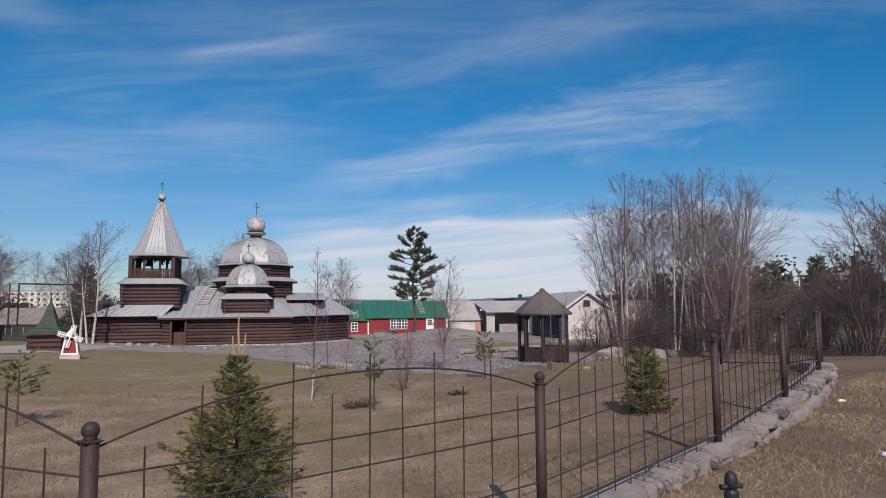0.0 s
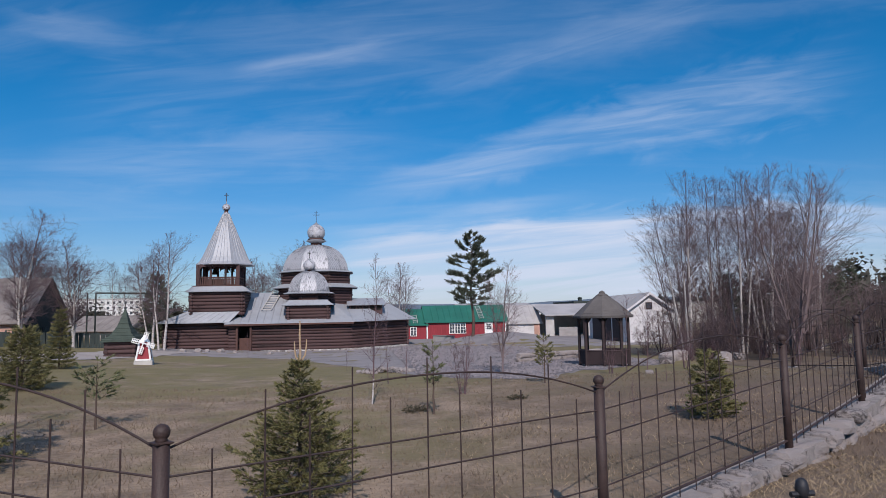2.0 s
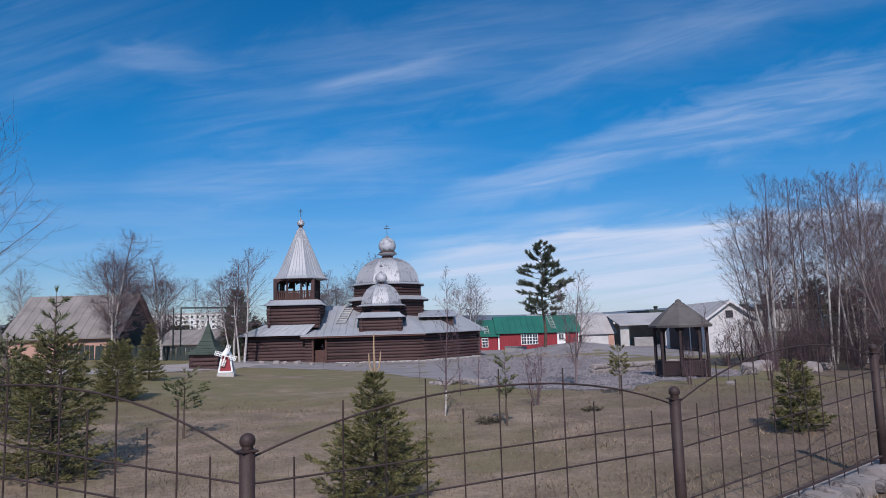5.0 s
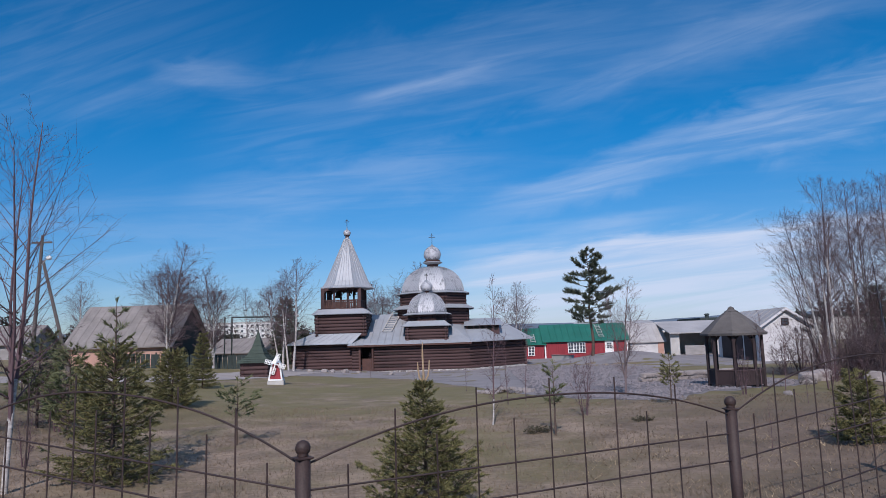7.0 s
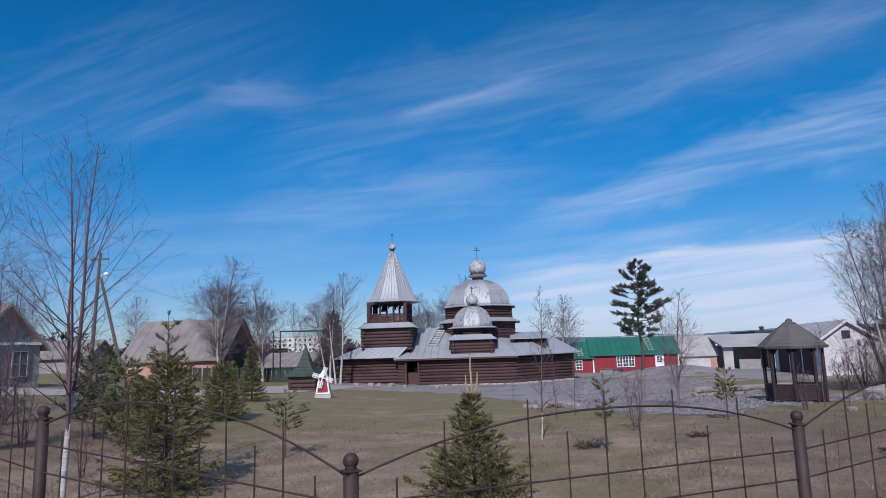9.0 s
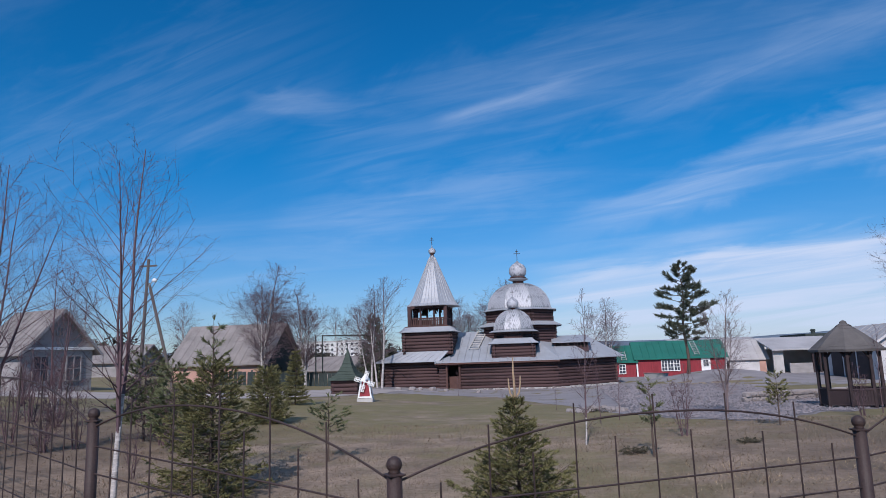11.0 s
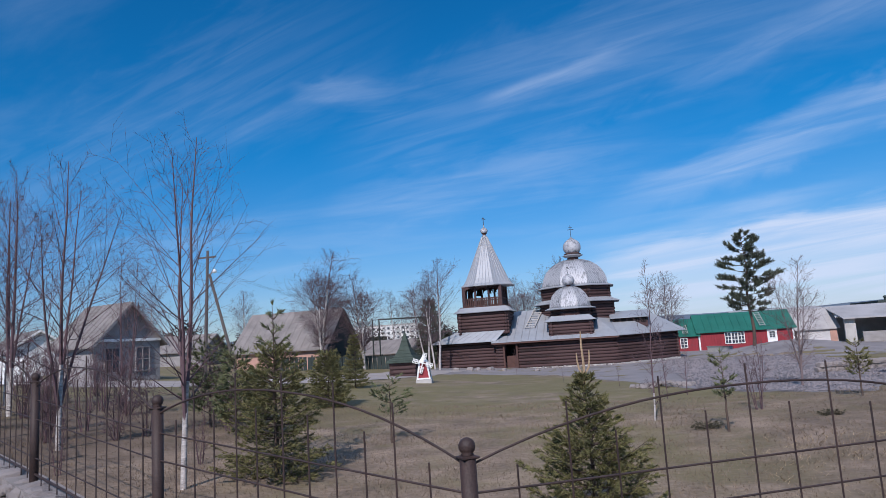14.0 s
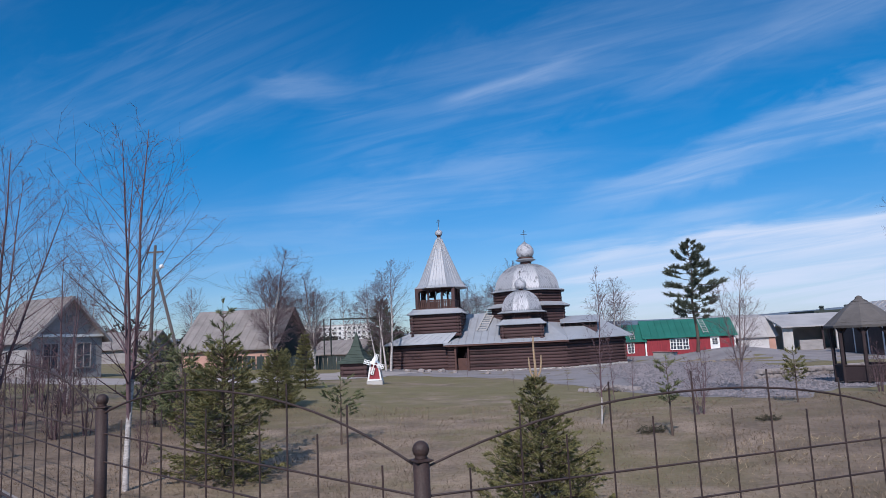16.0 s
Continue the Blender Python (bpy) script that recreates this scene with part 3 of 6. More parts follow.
# ---- log church ----
CH = (-3.0, 50.0, -0.66)
church = thing("log_church", "dark log church with silver roofs, tent tower and scaled domes", "church", pose(*CH))
LOG_R = 0.125
FOOT = []


def log_mesh(length, r=LOG_R, n=8):
    mb = MB()
    prof = [(0.0, -length / 2), (r * 0.85, -length / 2), (r, -length / 2 + 0.03), (r * 1.02, 0), (r, length / 2 - 0.03), (r * 0.85, length / 2), (0.0, length / 2)]
    vs, fs = [], []
    for rr, x in prof[1:-1]:
        for i in range(n):
            a = 2 * math.pi * (i + 0.5) / n
            vs.append((x, rr * math.cos(a), rr * math.sin(a)))
    k = len(prof) - 2
    fs = [(q * n + i, q * n + n + i, q * n + n + (i + 1) % n, q * n + (i + 1) % n) for q in range(k - 1) for i in range(n)]
    fs += [tuple(range(n)), tuple(range(k * n - 1, (k - 1) * n - 1, -1))]
    return mesh_of("log", mb.add(vs, fs), "log", smooth=True)


def log_wall(parent, p, q, z0, z1, over=0.25, gaps=()):
    """A stack of logs from p to q (x, y), between two heights, with gaps (s0, s1, z0, z1) along it."""
    p, q = Vector((*p, 0)), Vector((*q, 0))
    d = q - p
    L = d.length
    d.normalize()
    ang = math.atan2(d.y, d.x)
    core = MB()
    cuts = sorted(gaps)
    s = 0.0
    spans = []
    for a, b, za, zb in cuts:
        spans.append((s, a, z0, z1))
        spans.append((a, b, zb, z1))
        if za > z0:
            spans.append((a, b, z0, za))
        s = b
    spans.append((s, L, z0, z1))
    for a, b, za, zb in spans:
        if b - a > 0.01 and zb - za > 0.01:
            core.box((a, -0.04, za), (b, 0.04, zb))
    wall = part("log_wall", core, "log", parent, at=Matrix.Translation((p.x, p.y, 0)) @ Matrix.Rotation(ang, 4, "Z"))
    rows = max(1, round((z1 - z0) / (LOG_R * 1.84)))
    step = (z1 - z0) / rows
    cache = {}
    for k in range(rows):
        z = z0 + (k + 0.5) * step
        runs = [(-over, L + over)]
        for a, b, za, zb in cuts:
            if za - 0.05 < z < zb + 0.05:
                runs = [r for u, v in runs for r in ((u, a), (b, v)) if r[1] - r[0] > 0.1]
        for u, v in runs:
            n = round(v - u, 2)
            if n not in cache:
                cache[n] = log_mesh(n)
            part("log", cache[n], "log", wall, at=pose((u + v) / 2 + random.uniform(-0.02, 0.02), random.uniform(-0.008, 0.008), z, random.uniform(-20, 20)))
    return wall


# hall: long front wall, slanted end wall, and the annexe under the tower
log_wall(church, (-5.2, 0), (3.4, 0), 0.12, 2.15, over=0.07, gaps=[(0.62, 1.45, 0.12, 1.85)])
log_wall(church, (3.4, 0), (8.0, 5.2), 0.12, 2.2, over=0.07)
log_wall(church, (8.0, 5.2), (8.0, 9.0), 0.12, 2.2)
log_wall(church, (-9.6, 0.35), (-5.2, 0.35), 0.12, 2.22)
log_wall(church, (-9.6, 0.35), (-9.6, 8.0), 0.12, 2.22)
part("back_wall", MB().box((-9.2, 9.0, 0), (8.0, 9.3, 2.3)), "log", church)
found = MB()
for a, b, c, d in ((-9.8, 0.2, -5.3, 0.7), (-5.4, -0.15, 3.5, 0.35)):
    found.box((a, b, -0.3), (c, d, 0.13))
found.box((2.6, 2.35, -0.3), (9.0, 2.85, 0.13), turn=math.atan2(5.2, 4.6))
part("foundation", found, "cement", church, "pale rough stone and cement footing")
for i in range(70):
    u = (i + random.random()) / 70 * 21
    x, y = (-9.6 + u, 0.1 if u < 4.4 else -0.25) if u < 13 else (3.4 + (u - 13) * 0.575, -0.3 + (u - 13) * 0.65)
    if not -4.9 < x < -3.5:
        FOOT.append((x, y, random.uniform(0.16, 0.42)))
# doorway: a near-black panel stands in for the unlit inside
door = part("doorway", MB().box((-4.60, 0.9, 0.0), (-3.75, 0.95, 1.9)), "dark", church, "doorway with a near-black panel for its unlit inside")
for x in (-4.66, -3.70):
    part("door_post", MB().box((x - 0.07, -0.28, 0.0), (x + 0.07, 0.1, 1.95), bevel=0.01), "plank", door)
part("door_leaf", MB().box((-4.55, 0.25, 0.1), (-3.8, 0.31, 1.05), bevel=0.008), "plank", door, "low brown plank gate")
part("lintel", MB().box((-4.75, -0.2, 1.86), (-3.6, 0.1, 1.98), bevel=0.01), "plank", door)
part("doorstep", MB().box((-4.9, -0.9, -0.05), (-3.5, -0.1, 0.1), bevel=0.02), "cement", door)

# roofs
roof = MB()
E0, E1, E2 = (-5.5, -0.55, 2.10), (3.65, -0.55, 2.10), (8.75, 5.2, 2.17)
R0, R1, R2, R3 = (-5.5, 5, 4.45), (1.0, 5, 4.45), (2.9, 5, 3.80), (5.9, 5, 3.80)
for poly in ([E0, E1, R1, R0], [E1, R2, R1], [E1, E2, R3, R2], [E2, (8.75, 9.6, 2.17), R3], [(8.75, 9.6, 2.17), (-5.5, 9.9, 2.1), R0, R1, R2, R3]):
    roof.slab(poly, 0.05)
main_roof = part("roof", roof, "zinc", church, "grey standing-seam sheet roof")
for i in range(18):
    x = -5.45 + 0.53 * i
    top = Vector((x, 5, 4.45)) if x < 1 else Vector((min(x, 2.9), 5, 4.45 - 0.65 * min(1, (x - 1) / 1.9)))
    part("seam", MB().tube((x, -0.55, 2.13), top + Vector((0, 0, 0.03)), 0.018, n=4), "zinc", main_roof)
for i in range(1, 9):
    a, b = Vector(E1).lerp(Vector(E2), i / 9), Vector(R2).lerp(Vector(R3), i / 9)
    part("seam", MB().tube(a + Vector((0, 0, 0.03)), b + Vector((0, 0, 0.03)), 0.018, n=4), "zinc", main_roof)
part("eave_board", MB().box((-5.5, -0.53, 1.93), (3.62, -0.48, 2.06)), "plank", church)
# annexe roof round the tower
an = MB()
an.slab([(-10.15, -0.35, 2.22), (-5.2, -0.35, 2.22), (-4.4, 0.4, 3.15), (-7.9, 0.4, 3.15)], 0.05)
an.slab([(-10.15, 8.3, 2.22), (-10.15, -0.35, 2.22), (-7.9, 0.4, 3.15), (-7.9, 7.6, 3.15)], 0.05)
an.slab([(-7.9, 0.5, 3.1), (-4.4, 0.5, 3.1), (-4.4, 7.6, 3.1), (-7.9, 7.6, 3.1)], 0.05)
annexe = part("annexe_roof", an, "zinc", church, "low grey sheet roof under the tower")
for i in range(9):
    x = -10.0 + 0.55 * i
    part("seam", MB().tube((x, -0.35, 2.25), (-7.9 + (x + 10.15) * 3.5 / 4.95, 0.4, 3.18), 0.016, n=4), "zinc", annexe)
# roof ladder
lad = part("roof_ladder", MB().tube((-3.15, 1.4, 3.05), (-2.7, 4.9, 4.55), 0.04, n=6), "cement", church, "weathered wooden ladder on the roof")
part("rail", MB().tube((-2.45, 1.4, 3.05), (-2.0, 4.9, 4.55), 0.04, n=6), "cement", lad)
for i in range(9):
    k = i / 8
    part("rung", MB().tube((-3.15 + 0.45 * k, 1.4 + 3.5 * k, 3.07 + 1.5 * k), (-2.45 + 0.45 * k, 1.4 + 3.5 * k, 3.07 + 1.5 * k), 0.035, n=6), "cement", lad)


def ring(c, r, n=8, turn=math.pi / 8):
    return [(c[0] + r * math.cos(turn + 2 * math.pi * i / n), c[1] + r * math.sin(turn + 2 * math.pi * i / n)) for i in range(n)]


def skirt(parent, c, r0, z0, r1, z1, n=8, turn=math.pi / 8, over=0.0, name="skirt_roof"):
    """A low flared roof ring from the eave (r0, z0) up to (r1, z1)."""
    k = 1 / math.cos(math.pi / n)
    mb = MB().lathe([(r0 * k - 0.03, z0 - 0.035), (r0 * k, z0), (((r0 + r1) / 2) * k, z0 + (z1 - z0) * 0.42), (r1 * k, z1), (r1 * k - 0.02, z1 - 0.05), (r1 * k, z0 - 0.04)], n, (c[0], c[1], 0), turn, caps=False)
    sk = part(name, mb, "zinc", parent)
    a = ring(c, r0 * k, n, turn)
    b = ring(c, r1 * k, n, turn)
    for i in range(n):
        p, q, u, v = a[i], a[(i + 1) % n], b[i], b[(i + 1) % n]
        m = max(1, int(math.dist(p, q) / 0.45))
        for j in range(m):
            s = j / m
            mix = lambda e, g: (e[0] + (g[0] - e[0]) * s, e[1] + (g[1] - e[1]) * s)
            e, g = mix(p, q), mix(u, v)
            mid = ((e[0] + g[0]) / 2, (e[1] + g[1]) / 2)
            zm = z0 + (z1 - z0) * 0.42
            part("seam", MB().tube((*e, z0 + 0.012), (*mid, zm + 0.012), 0.014, n=4).tube((*mid, zm + 0.012), (*g, z1 + 0.012), 0.014, n=4), "zinc", sk)
    return sk


def drum(parent, c, r, z0, z1, n=8, turn=math.pi / 8):
    k = 1 / math.cos(math.pi / n)
    pts = ring(c, r * k, n, turn)
    for i in range(n):
        (ax, ay), (bx, by) = pts[i], pts[(i + 1) % n]
        if (ay + by) / 2 < c[1] + r * 0.75:
            log_wall(parent, (ax, ay), (bx, by), z0, z1, over=0.16)


def scaled_dome(parent, c, r, z0, h, rows, per, name="dome", turn=math.pi / 8, n=8, bulge=0.92):
    """Faceted dome clad with overlapping diamond scales."""
    k = 1 / math.cos(math.pi / n)

    def prof(t):
        a = t * math.pi / 2
        return math.cos(a) ** bulge, math.sin(a)

    base = [(r * k * prof(i / 14)[0], h * prof(i / 14)[1]) for i in range(14)] + [(0.12, h)]
    dome = part(name, MB().lathe(base, n, (c[0], c[1], z0), turn), "scale", parent, "silver dome with diamond scales")
    tiles = MB()
    corners = ring((0, 0), 1.0, n, turn)
    for i in range(n):
        a, b = Vector((*corners[i], 0)), Vector((*corners[(i + 1) % n], 0))
        nrm = (a + b).normalized()
        if nrm.y > 0.5:
            continue
        for row in range(rows):
            t0, t1, t2 = row / rows, min(0.985, (row + 1) / rows), min(0.985, (row + 2) / rows)
            cells = max(1, round(per * prof(t0)[0]))
            for j in range(cells + (row % 2)):
                s = (j + (0 if row % 2 else 0.5)) / cells
                w = 0.5 / cells

                def at(s, t, lift):
                    rr, zz = prof(t)
                    p = a.lerp(b, min(max(s, 0), 1)) * (rr * r * k)
                    return (c[0] + p.x + nrm.x * lift, c[1] + p.y + nrm.y * lift, z0 + zz * h + lift * 0.5)

                tiles.add([at(s, t0, 0.05), at(s + w * 0.93, t1, 0.028), at(s, t2, 0.008), at(s - w * 0.93, t1, 0.028)], [(0, 1, 2, 3)])
    tagged(part("dome_scale", tiles, "scaletile", dome), kind="stuff")
    for x, y in corners:
        pts = [(c[0] + x * prof(i / 14)[0] * r * k, c[1] + y * prof(i / 14)[0] * r * k, z0 + prof(i / 14)[1] * h + 0.01) for i in range(14)]
        part("rib", MB().chain(pts, [0.025] * 14, 5), "zinc", dome)
    return dome


def onion(parent, c, z0, zc, r, ztip, zcross, neck):
    """Neck, scaled bulb and a plain cross."""
    cx, cy = c
    part("neck", MB().lathe([(neck * 1.25, 0), (neck, 0.06), (neck * 0.9, zc - z0 - r * 0.85), (neck * 1.5, zc - z0 - r * 0.8), (neck * 1.4, zc - z0 - r * 0.72)], 16, (cx, cy, z0)), "plank", parent)
    prof = [(neck * 0.9, -0.85 * r), (0.72 * r, -0.70 * r), (0.93 * r, -0.38 * r), (r, 0), (0.95 * r, 0.3 * r), (0.76 * r, 0.62 * r), (0.45 * r, 0.88 * r), (0.2 * r, 1.05 * r), (0.09 * r, ztip - zc - 0.02), (0.03, ztip - zc)]
    bulb = part("onion_dome", MB().lathe(prof, 20, (cx, cy, zc)), "scale", parent, "silver scaled onion dome", smooth=True)
    tiles = MB()

    def rad(z):
        for (r0, z0_), (r1, z1_) in zip(prof, prof[1:]):
            if z0_ <= z <= z1_:
                return r0 + (r1 - r0) * (z - z0_) / (z1_ - z0_ + 1e-9)
        return 0.03

    rows, per = 9, 16
    for row in range(rows):
        za, zb, zc2 = [(-0.68 + 1.5 * (row + d) / rows) * r for d in (0, 1, 2)]
        for j in range(per):
            a = 2 * math.pi * (j + 0.5 * (row % 2)) / per
            w = math.pi / per
            pt = lambda a, z, l: (cx + (rad(z) + l) * math.cos(a), cy + (rad(z) + l) * math.sin(a), zc + z)
            tiles.add([pt(a, za, 0.03), pt(a + w, zb, 0.02), pt(a, min(zc2, 0.85 * r), 0.006), pt(a - w, zb, 0.02)], [(0, 1, 2, 3)])
    tagged(part("dome_scale", tiles, "scaletile", bulb), kind="stuff")
    h = zcross - ztip
    cr = MB().box((cx - 0.02, cy - 0.02, ztip - 0.05), (cx + 0.02, cy + 0.02, zcross))
    cr.box((cx - h * 0.28, cy - 0.016, ztip + h * 0.62), (cx + h * 0.28, cy + 0.016, ztip + h * 0.62 + 0.04))
    cr.box((cx - h * 0.15, cy - 0.014, ztip + h * 0.82), (cx + h * 0.15, cy + 0.014, ztip + h * 0.82 + 0.035))
    part("cross", cr, "iron", parent, "thin dark metal cross")


M["scaletile"] = mat("silver_scale_tile", (0.31, 0.315, 0.34), 0.6, 0.22, vary=0.35, scale=1.0, grain=10, bump=0.05, island=0.6, col2=(0.50, 0.50, 0.53))
# bell tower
T = (-6.15, 2.05)
q = math.pi / 4
for a, b in (((-7.9, 0.3), (-4.4, 0.3)), ((-4.4, 0.3), (-4.4, 3.8)), ((-7.9, 0.3), (-7.9, 3.8))):
    log_wall(church, a, b, 2.7, 4.42, over=0.2)
skirt(church, T, 2.12, 4.42, 1.72, 4.80, 4, q)
belfry = part("belfry_floor", MB().box((T[0] - 1.72, T[1] - 1.72, 4.74), (T[0] + 1.72, T[1] + 1.72, 4.86)), "plank", church)
for sx, sy in ((-1, -1), (1, -1), (-1, 1), (1, 1)):
    part("belfry_post", MB().box((T[0] + sx * 1.40 - 0.13, T[1] + sy * 1.40 - 0.13, 4.86), (T[0] + sx * 1.40 + 0.13, T[1] + sy * 1.40 + 0.13, 6.4), bevel=0.02), "log", belfry)
for side in range(4):
    turn = Matrix.Translation((T[0], T[1], 0)) @ Matrix.Rotation(side * math.pi / 2, 4, "Z")
    for x in (-0.52, 0.52):
        part("belfry_post", MB().box((x - 0.07, -1.48, 4.86), (x + 0.07, -1.34, 6.4)), "log", belfry, at=turn)
    for z, h in ((5.42, 0.09), (4.9, 0.07)):
        part("handrail", MB().box((-1.30, -1.47, z), (1.30, -1.37, z + h)), "plank", belfry, at=turn)
    for i in range(17):
        x = -1.24 + i * 0.155
        part("baluster", MB().box((x - 0.055, -1.445, 4.95), (x + 0.055, -1.415, 5.44)), "plank", belfry, at=turn)
    for cx in (-0.89, 0.0, 0.89):
        vs, fs = [], []
        for i in range(11):
            x, z = cx + 0.39 * math.cos(math.pi * i / 10), 6.0 + 0.26 * math.sin(math.pi * i / 10)
            vs += [(x, -1.45, z), (x, -1.45, 6.42), (x, -1.35, 6.42), (x, -1.35, z)]
        for i in range(10):
            fs += [(4 * i + k, 4 * i + (k + 1) % 4, 4 * i + 4 + (k + 1) % 4, 4 * i + 4 + k) for k in range(4)]
        part("arch_board", MB().add(vs, fs), "log", belfry, at=turn)
for i, (x, r) in enumerate(((-0.5, 0.26), (0.35, 0.19), (0.8, 0.15))):
    part("bell", MB().lathe([(r * 0.25, 0.0), (r * 0.6, -0.1), (r * 0.72, -r * 1.1), (r, -r * 1.7), (r * 0.9, -r * 1.7)], 16, (T[0] + x, T[1], 6.2)), "bell", belfry, smooth=True)
part("bell_beam", MB().box((T[0] - 1.5, T[1] - 0.06, 6.2), (T[0] + 1.5, T[1] + 0.06, 6.34)), "log", belfry)
k8 = 1 / math.cos(math.pi / 8)
TS = T[0] + 0.27
spire = part("spire_roof", MB().lathe([(1.83 * k8, 6.38), (1.97 * k8, 6.40), (1.97 * k8, 6.46), (1.76 * k8, 6.62), (1.55 * k8, 7.0), (0.95 * k8, 8.5), (0.22, 10.35), (0.14, 10.5)], 8, (TS, T[1], 0), math.pi / 8), "zinc", church, "tall silver sheet tent roof")
for i in range(40):
    f8 = i / 5
    a0, a1 = math.pi / 8 + math.pi / 4 * int(f8), math.pi / 8 + math.pi / 4 * (int(f8) + 1)
    s = f8 - int(f8)
    last = None
    mb = MB()
    for r, z in ((1.97, 6.47), (1.76, 6.63), (1.55, 7.01), (0.95, 8.51), (0.23, 10.33)):
        p = (TS + r * k8 * (math.cos(a0) * (1 - s) + math.cos(a1) * s), T[1] + r * k8 * (math.sin(a0) * (1 - s) + math.sin(a1) * s), z)
        if last:
            mb.tube(last, p, 0.017, n=4)
        last = p
    part("seam", mb, "zinc", spire)
onion(church, (TS, T[1]), 10.4, 10.84, 0.27, 11.35, 11.95, 0.15)
# chapel dome over the front wall
C1 = (0.30, 2.0)
for a, b in (((-1.1, 0.08), (1.72, 0.08)), ((1.72, 0.08), (1.72, 3.2)), ((-1.1, 0.08), (-1.1, 3.2))):
    log_wall(church, a, b, 2.2, 3.32, over=0.2)
skirt(church, (C1[0], 1.6), 1.86, 3.34, 1.35, 3.72, 4, q)
drum(church, C1, 1.32, 3.6, 4.22)
skirt(church, C1, 1.86, 4.22, 1.46, 4.36)
scaled_dome(church, C1, 1.48, 4.30, 1.62, 15, 7)
onion(church, C1, 5.86, 6.40, 0.45, 6.95, 7.45, 0.17)
# main dome
C2 = (0.67, 5.3)
drum(church, C2, 2.72, 2.6, 4.74)
skirt(church, C2, 3.28, 2.98, 2.75, 3.45)
skirt(church, C2, 3.30, 4.74, 2.55, 5.12)
drum(church, C2, 2.52, 5.0, 5.98)
skirt(church, C2, 2.95, 5.98, 2.48, 6.14)
scaled_dome(church, C2, 2.50, 6.08, 2.2, 20, 10)
onion(church, C2, 8.15, 9.30, 0.70, 10.15, 11.1, 0.46)
part("neck_collar", MB().lathe([(0.50, 8.46), (0.80, 8.58), (0.82, 8.63), (0.48, 8.74)], 16, (C2[0], C2[1], 0)), "zinc", church)
# clerestory on the end roof
cl = part("clerestory", MB().box((3.3, 2.5, 2.6), (5.85, 4.9, 3.36)), "log", church, "low dark clerestory with slit windows")
part("clerestory_roof", MB().slab([(3.1, 2.2, 3.34), (6.05, 2.2, 3.34), (6.05, 5.1, 3.9), (3.1, 5.1, 3.9)], 0.05), "zinc", cl)
# near-black slabs paint the gloom behind the slits
for i in range(5):
    part("slit_window", MB().box((3.42 + i * 0.48, 2.47, 2.93), (3.80 + i * 0.48, 2.497, 3.25)), "dark", cl)

# ---- iron fence on a stone footing ----
# posts: x, y, height of the footing's top, height of the post's top
POSTS = [(-12.0, 10.2, 0.72, 1.9), (-8.9, 8.15, 0.70, 1.82), (-5.95, 6.2, 0.62, 1.70), (-3.38, 4.7, 0.40, 1.50), (-0.83, 3.62, 0.13, 1.285), (2.06, 5.1, 0.14, 1.31), (4.76, 6.7, 0.34, 1.52), (6.98, 8.3, 0.56, 1.69), (9.1, 10.0, 0.72, 1.74), (10.7, 11.7, 0.70, 1.80), (12.0, 14.2, 0.38, 1.72), (12.3, 17.2, 0.16, 1.5)]
fence = thing("iron_fence", "rusty brown iron fence with arched rails on round posts", "fence", pose(0, 0, 0))
post_cache = {}


def fence_post(x, y, z0, z1):
    h = round(z1 - z0, 2)
    if h not in post_cache:
        post_cache[h] = mesh_of("post", MB().lathe([(0.042, -0.25), (0.042, h - 0.095)], 16), "rust", True)
    p = part("post", post_cache[h], "rust", fence, at=pose(x, y, z0))
    if "ball" not in post_cache:
        post_cache["ball"] = mesh_of("ball", MB().lathe([(0.02, 0.0), (0.034, 0.008)] + [(0.043 * math.cos(a), 0.048 + 0.043 * math.sin(a)) for a in [radians(-50 + 20 * i) for i in range(7)]] + [(0.004, 0.091)], 16), "rust", True)
        post_cache["collar"] = mesh_of("collar", MB().lathe([(0.045, -0.008), (0.066, 0.0), (0.066, 0.006), (0.03, 0.012)], 4, turn=0.6), "rust")
    part("ball", post_cache["ball"], "rust", p, at=pose(0, 0, h - 0.092))
    part("collar", post_cache["collar"], "rust", p, at=pose(0, 0, h - 0.098, 0, 0, random.uniform(0, 90)))


def panel(a, b):
    pa, pb = Vector((a[0], a[1], 0)), Vector((b[0], b[1], 0))
    n = 11
    at = lambda s, za, zb: pa.lerp(pb, s) + Vector((0, 0, za + (zb - za) * s))
    ta, tb = a[3], b[3]
    up = lambda s, dz: at(s, ta - dz, tb - dz)
    arch = lambda s: 0.265 * (1 - abs(2 * s - 1) ** 2.2)
    for dz in (0.275, 0.47, 0.86):
        part("rail", MB().tube(up(0.005, dz), up(0.995, dz), 0.0060, n=6, caps=False), "rust", fence)
    part("rail", MB().tube(at(0.005, a[2] + 0.06, b[2] + 0.06), at(0.995, a[2] + 0.06, b[2] + 0.06), 0.012, n=6, caps=False), "rust", fence)
    mb = MB()
    pts = [up(s, 0.145) + Vector((0, 0, arch(s))) for s in [i / 20 for i in range(21)]]
    mb.chain(pts, [0.0070] * 21, 6)
    part("arched_rail", mb, "rust", fence, smooth=True)
    for i in range(n):
        s = (i + 1) / (n + 1) + random.uniform(-0.004, 0.004)
        tall = i % 2 == 1
        top = up(s, 0.145) + Vector((0, 0, arch(s) + 0.11)) if tall else up(s, 0.244) + Vector((0, 0, 0.94 * arch(s)))
        foot = at(s, a[2] - 0.02, b[2] - 0.02)
        lean = Vector((random.uniform(-0.006, 0.006), random.uniform(-0.006, 0.006), 0))
        part("bar", MB().tube(foot, top + lean, 0.0054, n=6), "rust", fence)


for p in POSTS:
    fence_post(*p)
for a, b in zip(POSTS, POSTS[1:]):
    panel(a, b)

